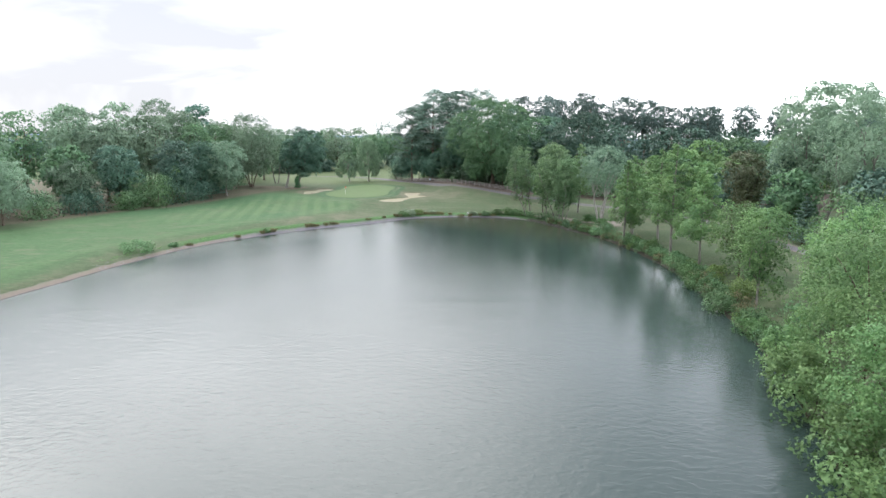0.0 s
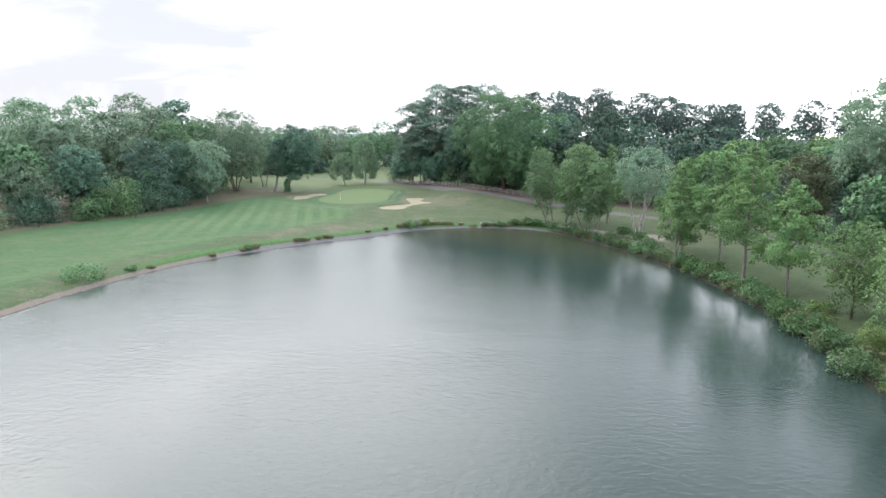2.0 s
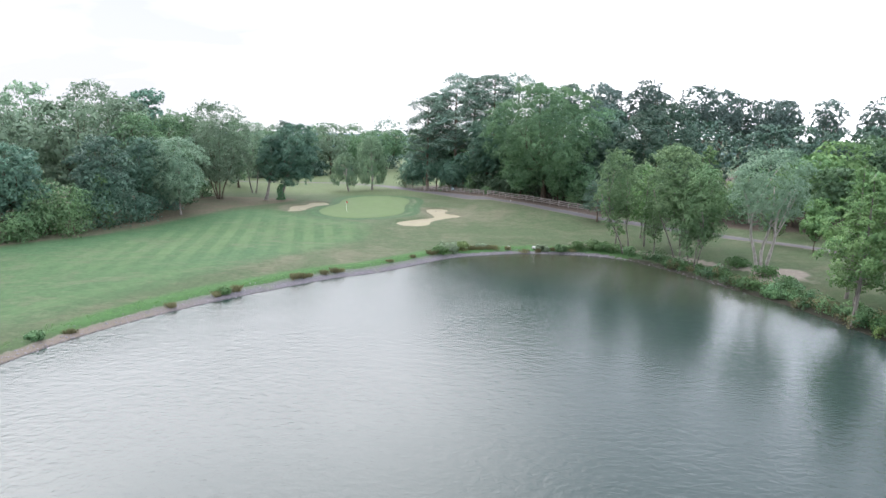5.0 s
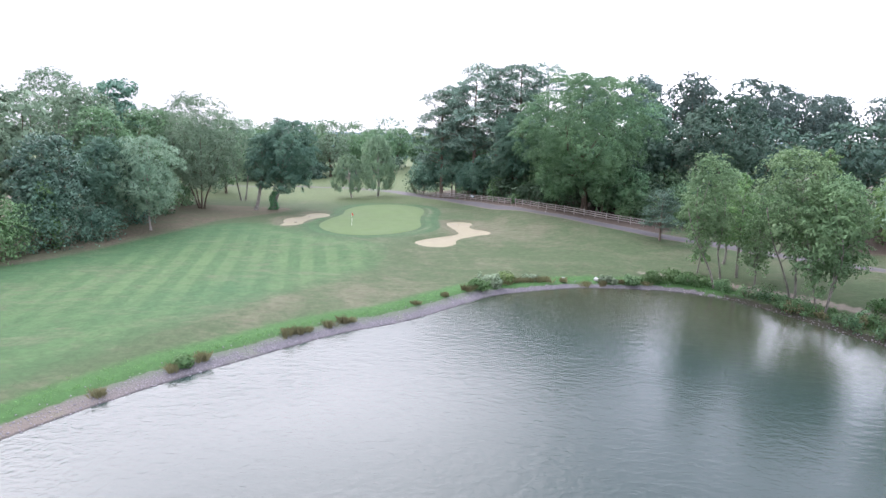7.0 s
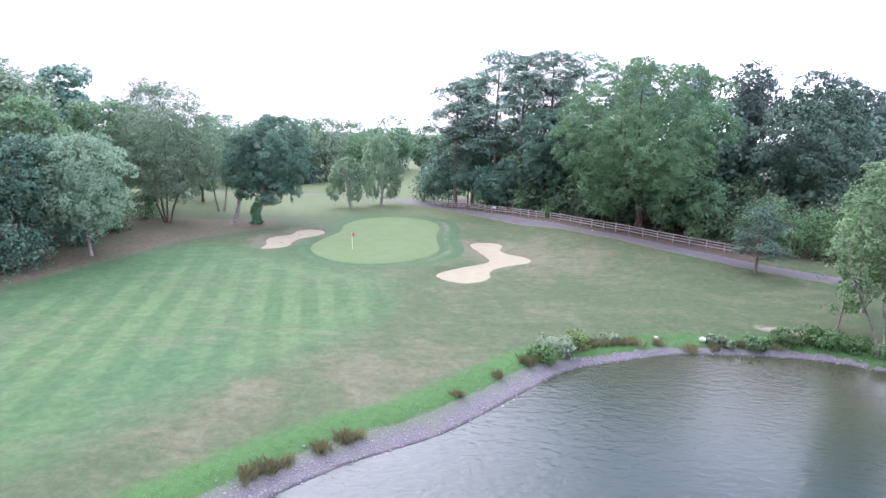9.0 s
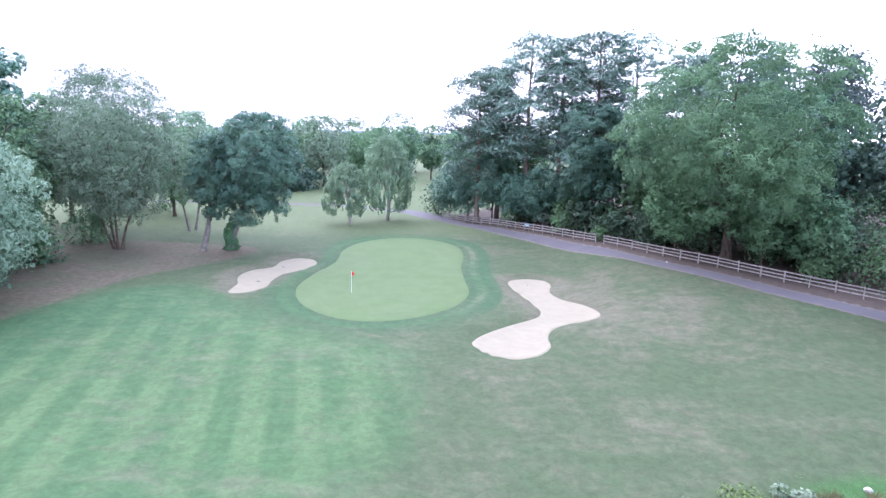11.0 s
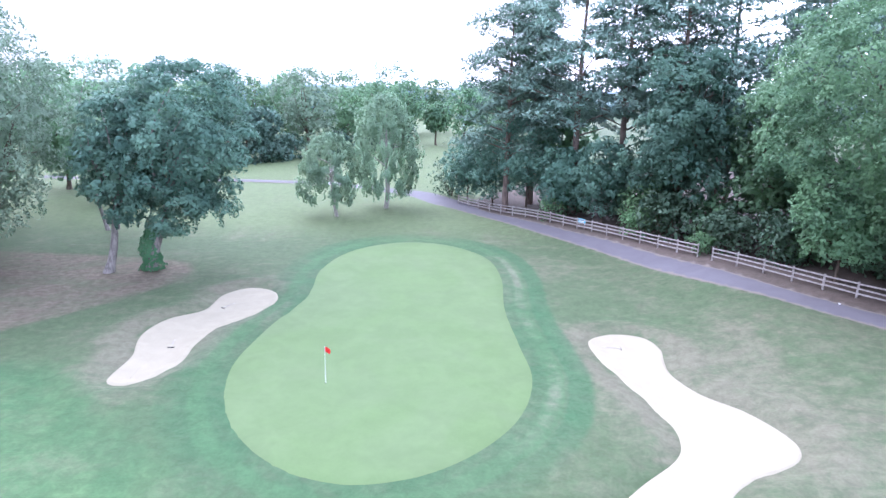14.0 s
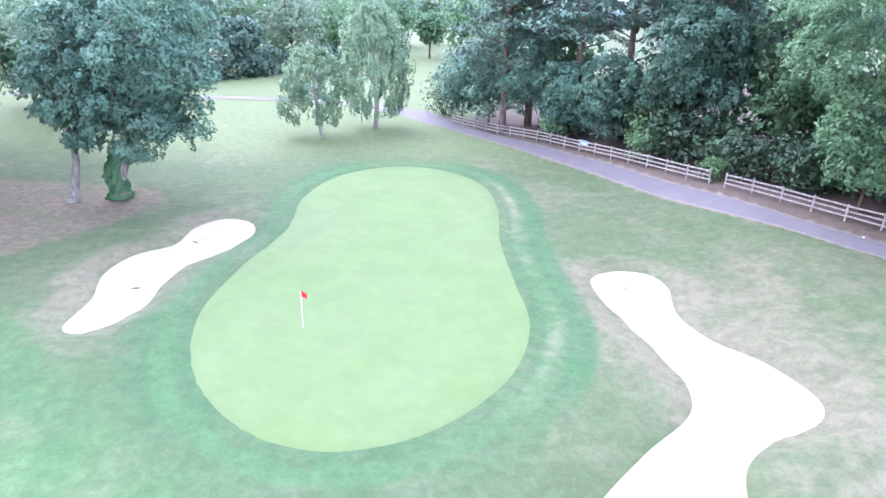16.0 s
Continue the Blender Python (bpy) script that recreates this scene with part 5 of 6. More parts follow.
for x, y, h, r, leaf, n in [(-20.3, 224.5, 8, 3.6, "under", 4200), (-17.2, 220.5, 10, 4.0, "under", 5000), (-13.2, 215.5, 11, 4.2, "under", 5500), (-9.6, 209.8, 7.5, 3.4, "pine", 4500), (-6.2, 205, 8.5, 3.6, "under", 4800),
                            (-3.0, 200.5, 6, 3.0, "shrub", 3500), (1.6, 191.6, 4.4, 2.6, "under", 3400), (4.8, 188.6, 5.0, 2.8, "under", 3400), (18.5, 172.5, 6.0, 3.4, "oak", 4000),
                            (22.6, 168.6, 7.2, 3.6, "shrub", 4500), (27.0, 165.2, 7.0, 3.8, "shrub", 4500), (31.4, 163, 7.4, 4.0, "bright", 4500), (37, 160, 7.5, 4.2, "shrub", 4000), (43, 157, 7, 4.2, "oak", 3500), (-22.4, 228.5, 7, 3.2, "under", 3000), (-2.0, 197, 5, 3.2, "under", 1900), (2.6, 195.5, 5.5, 3.4, "oak", 1900), (7.5, 188.5, 5.5, 3.4, "oak", 1900), (11.5, 184.5, 5.2, 3.2, "under", 1900), (16, 178.5, 5.5, 3.4, "oak", 1900), (19.6, 175.6, 6, 3.4, "under", 1900), (-8.0, 213, 6, 3.6, "under", 1900), (26, 172, 7.5, 4.2, "oak", 1900), (33, 169, 8, 4.4, "under", 1900), (21, 185, 9, 4.5, "under", 3000), (26, 181, 9, 4.5, "oak", 3000), (23, 178, 8, 4, "under", 1900), (-3, 206, 9, 4.5, "under", 1900), (10, 196, 9, 4.5, "under", 1900), (44, 176, 9, 5, "under", 1900), (40, 168, 8, 4.5, "oak", 2600),
                            (-1.0, 190.9, 2.2, 1.3, "shrub", 1500), (15.6, 170.3, 2.6, 1.6, "shrub", 1500), (-4.5, 198.2, 3.0, 1.8, "shrub", 1600), (-11.0, 208.9, 3.0, 1.8, "shrub", 1500),
                            (14, 201, 9, 5, "under", 2200), (20, 204, 9, 5, "under", 2200), (26, 207, 9, 5, "under", 2200), (33, 210, 9, 5, "under", 2200), (40, 211, 9, 5, "under", 2200), (47, 213, 9, 5, "under", 2200), (54, 210, 9, 5, "under", 2200), (-1, 217, 8, 4.5, "under", 2200), (4, 211, 8.5, 4.5, "under", 2200), (-7, 221, 8, 4.5, "under", 2200), (17, 193, 9, 4.5, "under", 2200)]:
    if h > 7 and n > 4000 and y > 200:
        broadleaf("understorey_tree", "low dense dark green tree behind a rail fence", x, y, h * 1.08, r * 1.15, "maple", "brown", 0.0, size=0.26, count=11000, lumps=46, girth=0.5, smooth=0.6, group=H2)
        continue
    shrub("shrub", "dark evergreen undergrowth behind a rail fence" if leaf in ("under", "pine") else "leafy green bush beside a rail fence", x, y, h, r, leaf, 0.18 if r < 2 else 0.28 if n > 2300 else 0.42, n, 14, H2)
pine("young_conifer", "young blue-grey pine on rough grass by the lane", 17.4, 157.4, 7.6, 2.7, "spruce", 0.26, 9000, 0.26, flat=0.42, plates=30)

# ---------------------------------------------------------------- the east bank of the lake
B = "young trees along the east bank"
ALD = "young light green alder on the lake bank"
for x, y, h, r, leaf, bark, size, n in [(21.6, 145.2, 12.0, 3.2, "birch", "grey", 0.32, 6000), (20.2, 138.5, 13.0, 3.6, "alder", "grey", 0.32, 8000), (27.5, 135.7, 15.8, 3.8, "alder", "grey", 0.32, 10000), (29.2, 102.9, 15.0, 3.2, "alder", "grey", 0.32, 9500),
                                        (32.3, 109, 14.4, 3.8, "alder", "grey", 0.32, 9500), (33.4, 98, 16.2, 4.4, "alder", "grey", 0.32, 12000), (32.6, 89.4, 17.6, 5.0, "alder", "grey", 0.30, 15000),
                                        (34.6, 83.4, 13.4, 4.2, "alder", "grey", 0.30, 12000), (32.8, 62.9, 10.4, 3.2, "alder", "grey", 0.26, 10000), (35.9, 74.4, 9.0, 4.2, "alder", "brown", 0.28, 10000),
                                        (32.0, 48.5, 9.2, 3.6, "alder", "brown", 0.24, 13000), (28.2, 38.5, 12, 4.8, "alder", "brown", 0.22, 15000), (25.0, 30, 9.2, 4.0, "alder", "brown", 0.22, 15000), (22.4, 22, 8.6, 3.8, "shrub", "brown", 0.22, 12000), (32, 33, 12, 4.8, "alder", "brown", 0.26, 12000), (38, 46, 11.5, 5.0, "shrub", "brown", 0.28, 12000),
                                        (38.5, 57, 10.5, 4.6, "alder", "brown", 0.28, 10000), (30, 24, 10, 4.2, "alder", "brown", 0.26, 7000), (43, 65, 11, 5, "shrub", "brown", 0.32, 8000), (45, 52, 12, 5, "alder", "brown", 0.34, 7000), (31.2, 106, 7.5, 2.0, "alder", "grey", 0.28, 3000), (20.4, 134.5, 8, 2.2, "birch", "grey", 0.3, 3500)]:
    if h > 11 and 80 < y < 140 and leaf == "alder":
        alder("alder_tree", ALD, x, y, h, r, leaf, bark, size * 0.68, int(n * 1.0), 0.28, group=B, boughs=34)
    else:
        broadleaf("alder_tree" if leaf != "birch" else "bank_birch", ALD if h > 11 else "low bushy alder overhanging the lake edge", x, y, h, r * 1.2, leaf, bark, 0.06 if y > 80 else 0.04, size=size * 0.74, count=int(n * 0.95), lumps=44, tall=1.1, open_crown=0.5, girth=0.5, point=0.30 if h > 11 else 0.20, smooth=0.2, group=B)
for x, y, h, r, lean, n in [(16.6, 135.0, 14.8, 4.2, -2.0, 11000), (22.2, 129.6, 15.6, 5.4, -1.6, 15000)]:
    broadleaf("bank_birch", "slender leaning birch with airy green leaves on the bank", x, y, h, r, "birch", "grey", 0.14, (lean, 0), 0.22, n, 50, tall=1.1, open_crown=0.5, girth=0.45, point=0.25, smooth=0.2, stems=2, group=B)
broadleaf("bank_birch", "bushy grey-green birch leafy almost to the water", 22.6, 125.2, 13.2, 4.3, "birch", "grey", 0.05, (0.2, 0.4), 0.22, 17000, 64, tall=1.1, droop=0.4, open_crown=0.4, girth=0.45, point=0.30, smooth=0.4, stems=3, group=B)
broadleaf("silver_willow", "airy silvery willow with pale slender trunks", 29.2, 120.8, 14.8, 5.8, "pale", "pale", 0.27, size=0.28, count=13000, lumps=42, aspect=0.35, open_crown=0.9, stems=3, group=B)
for x, y, h, r in [(47.5, 141, 6.5, 2.2), (44.5, 146, 7, 2.4), (42.0, 118.5, 5.5, 2.2), (38.6, 136.6, 5.0, 2.0), (41.4, 131.0, 5.2, 2.1)]:
    broadleaf("young_tree", "small young tree beside the lane", x, y, h, r, "alder", "brown", 0.32, size=0.3, count=2600, lumps=20, girth=0.5, group=B)
alder("sapling", "sparse thin sapling on the lake bank", 16.4, 140.6, 5.8, 1.25, "alder", "grey", 0.22, 750, 0.22, B, 11)
G = "trees east of the lane"
broadleaf("big_willow", "very large pale green willow with grey limbs", 73, 123, 26.6, 12.0, "willow", "grey", 0.14, size=0.42, count=32000, lumps=70, tall=1.1, aspect=0.5, droop=0.5, stems=4, open_crown=0.1, smooth=0.7, group=G)
broadleaf("big_willow", "tall pale green willow beside a larger one", 66, 100, 22, 8.0, "willow", "grey", 0.15, size=0.42, count=15000, lumps=46, tall=1.2, aspect=0.4, droop=0.5, stems=3, open_crown=0.4, group=G)
broadleaf("yew_tree", "broad bronze-green yew behind the lane", 57, 122, 13.6, 5.0, "yew", "brown", 0.05, size=0.32, count=9000, lumps=36, group=G)
for x, y, h, r in [(57.0, 112, 9.0, 3.6), (61.5, 118, 8.6, 3.6), (56, 98, 7.5, 3.2)]:
    spruce("blue_spruce", "blue-grey spruce beside the lane", x, y, h, r, count=7000, group=G)
for x, y, h, r, leaf in [(60, 134, 12, 5, "alder"), (68, 141, 12.5, 5.5, "oak"), (58, 146, 10.5, 4.6, "alder"), (84, 128, 15, 7, "oak"), (88, 146, 15, 7, "alder"), (60, 88, 12, 5.2, "dark"), (58, 76, 11, 5, "alder"), (66, 84, 14, 6, "oak"),
                         (58, 62, 12, 5.5, "alder"), (80, 105, 17, 7.5, "oak"), (57, 48, 12, 5.5, "oak"), (96, 118, 17, 8, "oak"), (58, 129, 10, 4.4, "dark"), (57.5, 105, 11, 4.8, "oak"), (52.5, 146, 11, 4.6, "oak"), (50, 153, 11, 4.8, "alder"), (70, 132, 14, 6, "dark")]:
    broadleaf("lane_tree", "bushy green tree beyond the lane", x, y, h, r, leaf, "brown", 0.06, size=0.56, count=3000, lumps=44, group=G)

for x, y, h, r in [(46, 163, 7.5, 4.6), (51, 157, 7, 4.6), (57, 166, 8.5, 5.2), (64, 173, 8.5, 5.4), (71, 166, 8, 5), (54, 175, 9, 5.2), (76, 180, 9, 5.5), (63, 158, 7.5, 4.8), (80, 164, 8.5, 5.2)]:
    shrub("shrub", "leafy green bush among trees beyond the lane", x, y, h, r, "shrub" if y > 165 else "alder", 0.36, 2600, 12, G)

# shrubs and rushes on the banks
K = "shrubs on the lake bank"
for x, y, h, r in [(28.6, 48.0, 3.6, 2.6), (27.0, 43.0, 4.0, 2.8), (25.4, 38.0, 4.2, 3.0), (23.8, 33.0, 4.0, 2.8), (22.0, 28.0, 4.0, 3.0), (20.4, 22.5, 3.8, 2.8), (18.6, 16.5, 3.6, 2.6)]:
    shrub("overhanging_shrub", "large light green bush overhanging the water", x, y, h, r, "alder", 0.22, 4200, 13, K)
bank_rng = np.random.default_rng(21)
for x, y, h, r, leaf in [(-45.6, 87.8, 2.3, 2.3, "shrub"), (-10.6, 132.6, 1.3, 1.1, "bright"), (-9.4, 134.0, 1.8, 1.3, "silver"), (-8.0, 135.4, 1.7, 1.3, "lime"), (9.9, 137.7, 1.7, 1.1, "bright"), (12.2, 137.6, 1.9, 1.3, "bright"), (13.6, 137.2, 1.7, 1.4, "bright"), (15.2, 136.2, 1.6, 1.3, "bright"),
                         (16.8, 134.6, 1.5, 1.2, "shrub"), (4.8, 137.2, 0.9, 1.1, "silver"), (7.4, 137.0, 1.1, 1.2, "shrub"), (-4.5, 137.0, 0.9, 1.0, "silver"), (27.6, 123.5, 1.8, 1.3, "bright"), (28.6, 119, 1.9, 1.4, "bright"), (28.9, 114.6, 1.8, 1.4, "shrub"),
                         (29.8, 103, 2.4, 1.5, "shrub"), (30.6, 99.4, 2.2, 1.5, "bright"), (32.2, 95.2, 2.6, 1.6, "bright"), (31.6, 92.2, 2.0, 1.5, "shrub"), (32.2, 84.6, 2.2, 1.6, "shrub"), (31.6, 78.2, 2.9, 1.8, "bright"), (31.3, 74.4, 2.6, 1.7, "bright"),
                         (31.1, 69.5, 2.2, 1.6, "shrub"), (30.0, 63.4, 2.6, 1.9, "shrub"), (29.6, 56.0, 2.4, 1.8, "bright"), (33.6, 67.5, 2.8, 1.8, "lime"), (33.4, 54.5, 3.2, 2.2, "shrub"), (29.3, 51.0, 2.2, 1.6, "shrub"), (24.6, 121.8, 1.3, 1.0, "shrub"), (20.4, 128.6, 1.4, 1.1, "shrub"),
                         (26.4, 112.6, 1.3, 1.0, "shrub"), (33.0, 88.6, 1.8, 1.4, "shrub"), (34.5, 77, 1.8, 1.5, "lime"), (-43.0, 93.6, 0.7, 0.7, "shrub"), (-33.2, 109.2, 0.9, 0.8, "bright")]:
    shrub("shrub", {"bright": "fresh green bush on the lake bank", "lime": "yellow-green bush on the lake bank", "silver": "silvery flowering bush on the lake bank"}.get(leaf, "dense green bush on the lake bank"),
          x, y, h * 0.85, r * 1.3, leaf, 0.17, int(1300 + 620 * h), 12, K)
for _ in range(190):
    i = bank_rng.uniform(0, 1)
    y = 52 + 80 * i
    x = np.interp(y, [52, 70, 80, 89, 98, 108, 115, 123, 132], [29.3, 31.2, 32.0, 31.5, 30.5, 28.4, 25.9, 22.7, 18.3]) + bank_rng.uniform(-0.5, 1.7)
    s = bank_rng.uniform(0.4, 1.0) ** 1.5 * 2.0
    shrub("low_shrub", "low scrubby plant on the muddy bank", x, y, s, s * 0.85, bank_rng.choice(["shrub", "bright", "oak", "lime", "straw"], p=[0.34, 0.12, 0.26, 0.04, 0.24]), 0.15, int(200 + 190 * s), 6, K)
R = "rush clumps on the stony shore"
for x, y, s in [(-27.6, 115.9, 1.0), (-26.7, 116.7, 0.9), (-25.9, 117.4, 0.6), (-23.4, 119.8, 0.9), (-22.8, 120.2, 0.6), (-33.6, 108.3, 0.8), (-32.3, 110.2, 1.0), (-12.0, 131.4, 0.9), (-11.2, 132.2, 0.7), (-6.2, 135.8, 0.9), (-4.6, 136.2, 0.9), (-2.6, 136.6, 1.0), (-0.6, 136.9, 0.7),
                (1.9, 136.4, 0.8), (-36.6, 103.9, 0.7), (-41.4, 95.6, 0.6), (-7.4, 135.0, 0.8), (-5.4, 136.0, 0.8), (-3.6, 136.5, 0.9), (3.9, 136.6, 0.8), (8.9, 136.6, 0.7), (6.2, 136.9, 0.7), (-24.6, 118.7, 0.8), (-17.2, 125.6, 0.5), (-14.3, 128.9, 0.6)]:
    z = height(x, y)
    spots = [(x + q[0], y + q[1], z) for q in bank_rng.normal(0, 0.27 * s, (16, 2))]
    tagged(blades("rush_clump", spots, 0.62 * s, LEAF["straw"], 16, 0.10, bank_rng, 0.02), "brown-green rush clump at the shore edge", "rushes", R)

# long grass on the lake's edge
edge_spots = []
for i in range(0, len(LAKE), 1):
    p, o = LAKE[i], lake_out[i]
    if p[0] < 17 and p[1] > 80:
        for _ in range(6):
            q = p + o * (2.2 + abs(bank_rng.normal(0, 0.6))) + bank_rng.normal(0, 0.35, 2)
            edge_spots.append((q[0], q[1]))
    elif p[0] > 17 and p[1] > 45:
        for _ in range(8):
            q = p + o * (1.3 + abs(bank_rng.normal(0, 1.3))) + bank_rng.normal(0, 0.4, 2)
            edge_spots.append((q[0], q[1]))
edge_spots = np.array(edge_spots)
edge_z = ground_height(edge_spots[:, 0], edge_spots[:, 1])
tagged(blades("bank_grass", [(a, b, c) for (a, b), c in zip(edge_spots, edge_z)], 0.13, LEAF["grass"], 7, 0.16, bank_rng, 0.015), "bright long grass along the lake bank", "grass", kind="stuff")


# stones of the shore
def stone_mesh(seed):
    rng = np.random.default_rng(seed)
    bm = bmesh.new()
    bmesh.ops.create_icosphere(bm, subdivisions=1, radius=1.0)
    for v in bm.verts:
        v.co *= 1 + 0.28 * (rng.random() - 0.5)
        v.co.z *= 0.6
    me = bpy.data.meshes.new("stone")
    bm.to_mesh(me)
    bm.free()
    return np.array([v.co[:] for v in me.vertices]), [tuple(p.vertices) for p in me.polygons]


stone_shapes = [stone_mesh(s) for s in range(5)]
sv, sf = [], []
for i in range(len(LAKE)):
    p, o = LAKE[i], lake_out[i]
    if p[1] > 78 and p[0] < 24:
        for _ in range(20):
            q = p + o * (bank_rng.uniform(-0.15, float(beach_width(p[0], p[1])) + 0.05) if p[0] < 14 else bank_rng.uniform(-0.2, 0.9)) + bank_rng.normal(0, 0.4, 2)
            k = bank_rng.uniform(0.03, 0.08) * (1.6 if bank_rng.random() < 0.06 else 1)
            a = bank_rng.uniform(0, 6.28)
            shape, faces = stone_shapes[bank_rng.integers(5)]
            rot = np.array([[math.cos(a), -math.sin(a), 0], [math.sin(a), math.cos(a), 0], [0, 0, 1]])
            base = len(sv) * 12
            sv.append(shape @ rot.T * k + np.array([q[0], q[1], 0]))
            sf += [tuple(base + j for j in f) for f in faces]
sv = np.array(sv)
flat_xy = sv.mean(1)[:, :2]
sv[:, :, 2] += (ground_height(flat_xy[:, 0], flat_xy[:, 1]) + 0.01)[:, None]
tagged(mesh_object("shore_stones", sv.reshape(-1, 3), sf, STONE, None, False), "grey loose stones along the waterline", "stones", kind="stuff")


def boulder(name, label, x, y, size, mat):
    bm = bmesh.new()
    bmesh.ops.create_icosphere(bm, subdivisions=3, radius=size)
    for v in bm.verts:
        v.co *= 1 + 0.22 * noise.noise(v.co * (1.6 / size) + Vector((x, y, 0)))
        v.co.z = v.co.z * 0.8 + size * 0.55
    ob = part(name, bm, mat)
    ob.data.shade_smooth()
    ob.location = (x, y, height(x, y))
    tagged(ob, label, "rock")


boulder("white_rock", "white rounded rock on the grassy shore", 3.4, 137.6, 0.3, ROCK)
boulder("white_rock", "small white stone on the grassy shore", -0.4, 137.8, 0.2, ROCK)
boulder("white_rock", "pale stone at the muddy lake edge", 29.2, 63.8, 0.18, ROCK)
boulder("white_rock", "pale stone among bank shrubs", 31.2, 77.0, 0.18, ROCK)
boulder("white_rock", "small white stone beside the lane", 3.6, 177.9, 0.08, ROCK)



# ---------------------------------------------------------------- fence, flag and small things
def box_between(a, b, wide, deep):
    """A bevelled bar from a to b."""
    a, b = Vector(a), Vector(b)
    bm = bmesh.new()
    bmesh.ops.create_cube(bm, size=1.0)
    d = (b - a)
    m = Matrix.Translation((a + b) / 2) @ d.to_track_quat("Y", "Z").to_matrix().to_4x4() @ Matrix.Diagonal((wide, d.length, deep, 1))
    bmesh.ops.transform(bm, matrix=m, verts=bm.verts)
    bmesh.ops.bevel(bm, geom=bm.edges[:], offset=min(wide, deep) * 0.15, segments=1, affect="EDGES")
    return bm


def rail_fence(label, first, last):
    """Posts with three rails between them, along a stretch of the fence line (metres along it)."""
    step = np.linalg.norm(np.diff(FENCE, axis=0), axis=1)
    along = np.concatenate([[0], np.cumsum(step)])
    rng = np.random.default_rng(int(first) + 3)
    root = new("rail_fence")
    spots = []
    s = first
    while s <= last:
        spots.append((np.interp(s, along, FENCE[:, 0]), np.interp(s, along, FENCE[:, 1])))
        s += 2.25
    root.location = (spots[0][0], spots[0][1], height(*spots[0]))
    org = Vector(root.location)
    local = [Vector((px, py, height(px, py))) - org for px, py in spots]
    for p in local:
        tilt = Vector((rng.normal(0, 0.02), rng.normal(0, 0.02), 0))
        part("post", box_between(p + Vector((0, 0, -0.15)), p + Vector((0, 0, 1.22 + rng.normal(0, 0.02))) + tilt, 0.13, 0.11), WOOD, root)
    for p, q in zip(local, local[1:]):
        side = (q - p).normalized().cross(Vector((0, 0, 1))) * 0.085
        for z in (0.38, 0.73, 1.08):
            part("rail", box_between(p + side + Vector((0, 0, z + rng.normal(0, 0.015))), q + side + Vector((0, 0, z + rng.normal(0, 0.015))), 0.05, 0.12), WOOD, root)
    return tagged(root, label, "fence", "rail fences beside the lane")


rail_fence("weathered pale timber three-rail fence beside the lane", 0.3, 38.6)
rail_fence("weathered pale timber three-rail fence under the oak", 40.0, 72.0)

sign = new("notice_board")
sign.location = (-8.75, 203.1, height(-8.75, 203.1))
sign.rotation_euler = (0, 0, radians(-58))
board = part("board", box_between((-0.55, -0.03, 0.85), (0.55, -0.03, 0.85), 0.03, 0.55), SIGN_BLUE, sign, "pale blue painted board")
for z, k in ((0.98, 0.42), (0.86, 0.34), (0.74, 0.38)):
    part("lettering_bar", box_between((-k, -0.052, z), (k, -0.052, z), 0.008, 0.06), WHITE, board, "white bar of lettering")
for s in (-0.4, 0.4):
    part("stake", box_between((s, 0.0, -0.1), (s, 0.0, 1.1), 0.05, 0.05), WOOD, sign)
tagged(sign, "pale blue notice board on the rail fence", "sign")


def flagstick(x, y):
    root = new("golf_flag")
    root.location = (x, y, GREEN_Z + 0.05)
    bm = bmesh.new()
    bmesh.ops.create_cone(bm, cap_ends=True, segments=10, radius1=0.016, radius2=0.013, depth=2.13, matrix=Matrix.Translation((0, 0, 1.065)))
    part("stick", bm, WHITE, root, "slim white stick")
    bm = bmesh.new()
    nx, nz = 10, 5
    grid = [[bm.verts.new((0.02 + 0.27 * i / nx * (1 - 0.15 * abs(j / nz - 0.5)), 0.05 * math.sin(i * 0.75) * i / nx, 2.10 - 0.30 * j / nz - 0.14 * (i / nx) ** 2)) for j in range(nz + 1)] for i in range(nx + 1)]
    for i in range(nx):
        for j in range(nz):
            bm.faces.new((grid[i][j], grid[i + 1][j], grid[i + 1][j + 1], grid[i][j + 1]))
    bmesh.ops.solidify(bm, geom=bm.faces[:], thickness=0.006)
    part("flag", bm, RED, root, "red cloth flag")
    bm = bmesh.new()
    bmesh.ops.create_cone(bm, cap_ends=True, segments=20, radius1=0.054, radius2=0.054, depth=0.012, matrix=Matrix.Translation((0, 0, 0.004)))
    part("cup", bm, BLACK, root, "dark hole in the turf")
    tagged(root, "red golf flag on a white stick in the green", "flag")


flagstick(-30.1, 168.2)


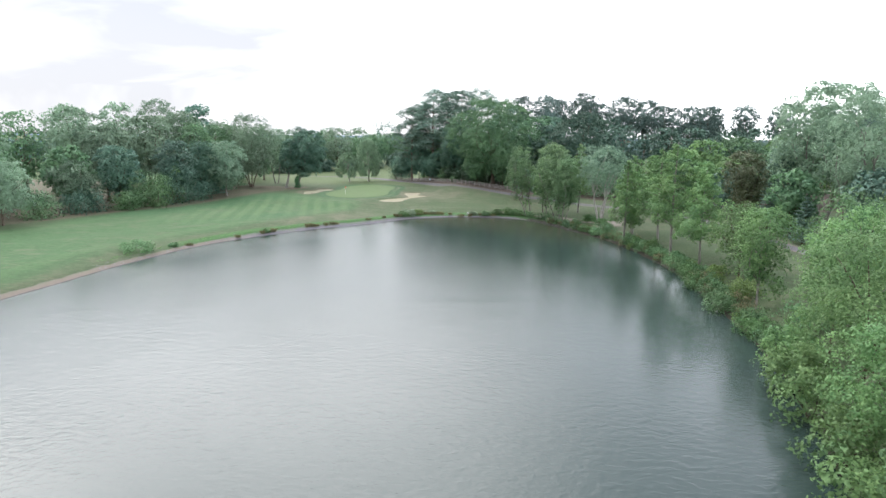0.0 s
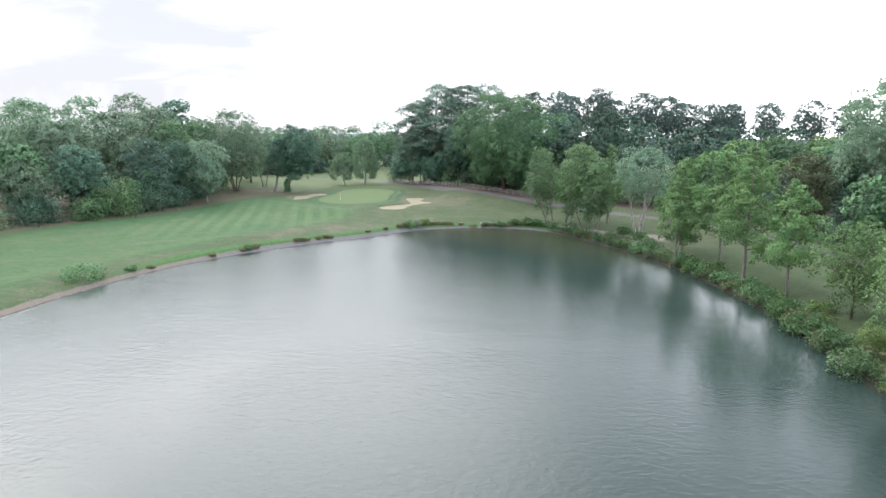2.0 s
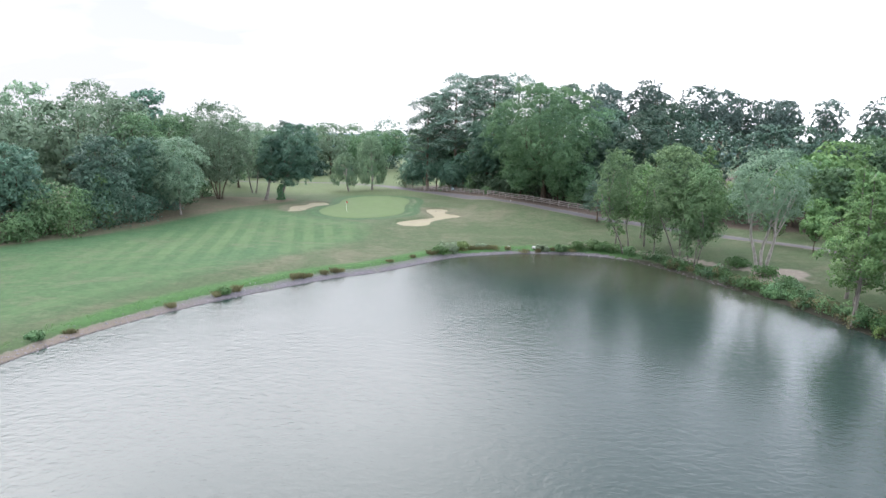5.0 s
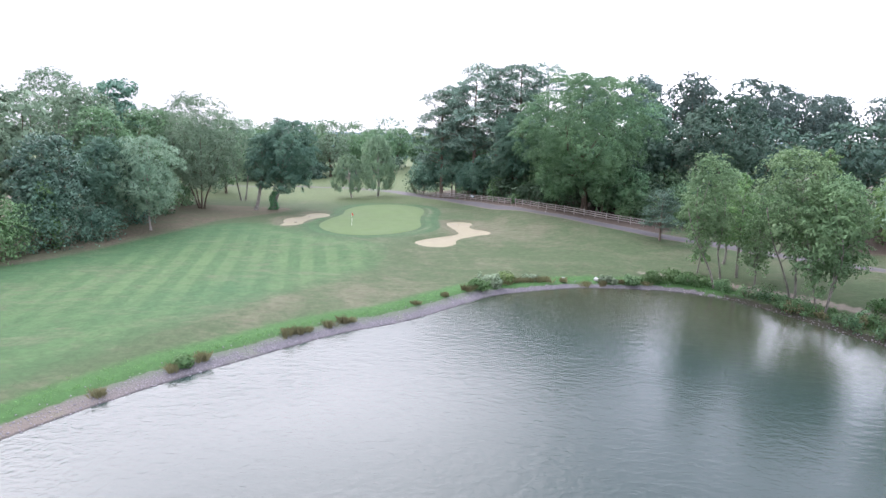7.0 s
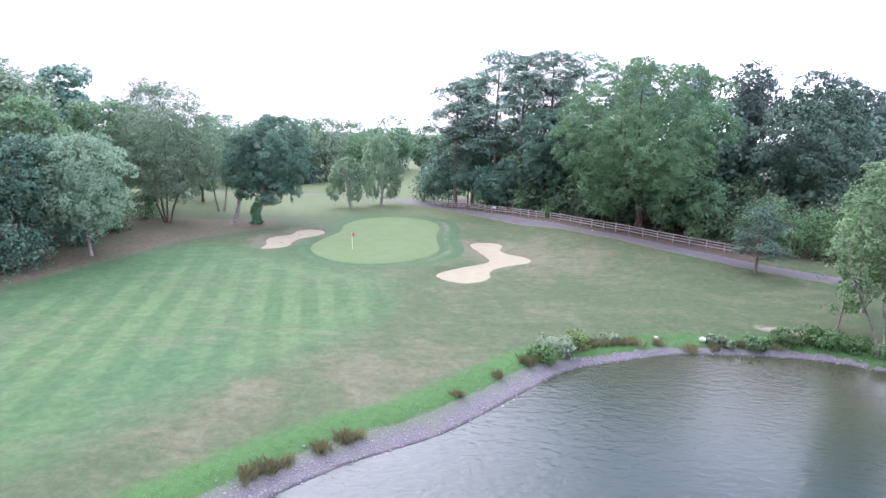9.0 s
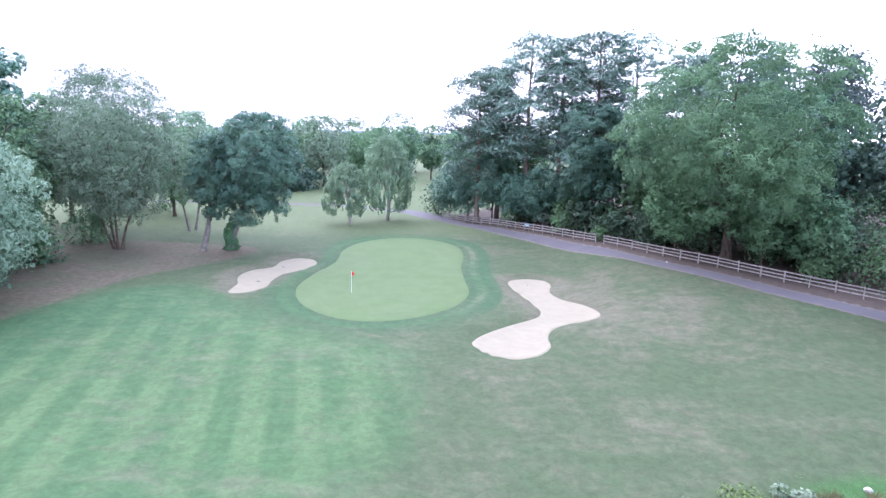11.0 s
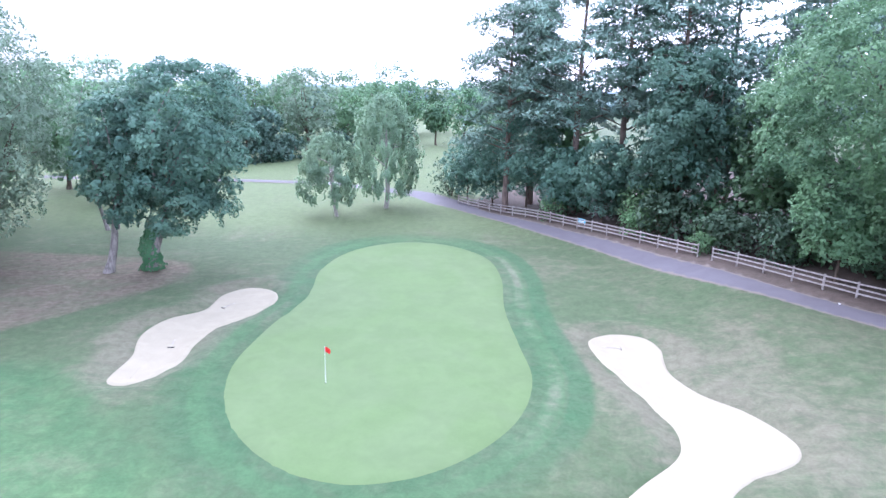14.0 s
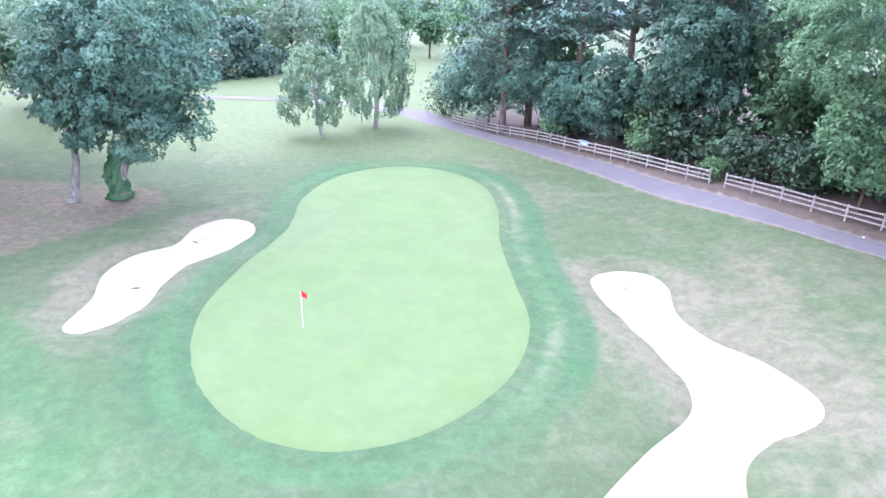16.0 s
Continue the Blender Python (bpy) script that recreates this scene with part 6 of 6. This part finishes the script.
def rake(x, y, z, turn):
    root = new("bunker_rake")
    root.location, root.rotation_euler = (x, y, z), (0, 0, radians(turn))
    part("handle", box_between((0, 0, 0.05), (0, 1.15, 0.08), 0.026, 0.026), WOOD, root)
    head = part("head", box_between((-0.22, 0, 0.035), (0.22, 0, 0.035), 0.04, 0.04), BLACK, root)
    bm = bmesh.new()
    for i in range(9):
        bmesh.ops.create_cone(bm, cap_ends=True, segments=5, radius1=0.004, radius2=0.010, depth=0.06, matrix=Matrix.Translation((-0.20 + 0.05 * i, 0, 0.0)))
    part("teeth", bm, BLACK, head)
    tagged(root, "dark long-handled rake lying in the sand", "rake", "bunker rakes")


def sand_level(x, y):
    return open_level(x, y) - 0.31


for x, y, turn in [(-39.8, 180.0, -30), (-40.6, 173.0, 10), (-11.9, 164.2, 60), (-12.3, 174.3, 80)]:
    rake(x, y, sand_level(x, y), turn)

# ---------------------------------------------------------------- far woods and hills
# far woods: clumps of big leaves whose colour already holds the haze
far_rng = np.random.default_rng(5)
fw = Foliage(far_rng)
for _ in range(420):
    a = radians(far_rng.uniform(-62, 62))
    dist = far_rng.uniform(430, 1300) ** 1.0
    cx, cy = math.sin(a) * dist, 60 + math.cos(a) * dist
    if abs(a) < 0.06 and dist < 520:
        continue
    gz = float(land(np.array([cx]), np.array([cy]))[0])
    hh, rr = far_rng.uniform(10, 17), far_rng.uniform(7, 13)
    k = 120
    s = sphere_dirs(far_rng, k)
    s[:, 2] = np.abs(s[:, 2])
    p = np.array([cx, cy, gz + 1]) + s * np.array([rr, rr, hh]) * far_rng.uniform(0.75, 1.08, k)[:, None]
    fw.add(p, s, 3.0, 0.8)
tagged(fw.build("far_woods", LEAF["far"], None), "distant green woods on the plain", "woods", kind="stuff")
# air haze over the hill is painted as its blue-grey base colour
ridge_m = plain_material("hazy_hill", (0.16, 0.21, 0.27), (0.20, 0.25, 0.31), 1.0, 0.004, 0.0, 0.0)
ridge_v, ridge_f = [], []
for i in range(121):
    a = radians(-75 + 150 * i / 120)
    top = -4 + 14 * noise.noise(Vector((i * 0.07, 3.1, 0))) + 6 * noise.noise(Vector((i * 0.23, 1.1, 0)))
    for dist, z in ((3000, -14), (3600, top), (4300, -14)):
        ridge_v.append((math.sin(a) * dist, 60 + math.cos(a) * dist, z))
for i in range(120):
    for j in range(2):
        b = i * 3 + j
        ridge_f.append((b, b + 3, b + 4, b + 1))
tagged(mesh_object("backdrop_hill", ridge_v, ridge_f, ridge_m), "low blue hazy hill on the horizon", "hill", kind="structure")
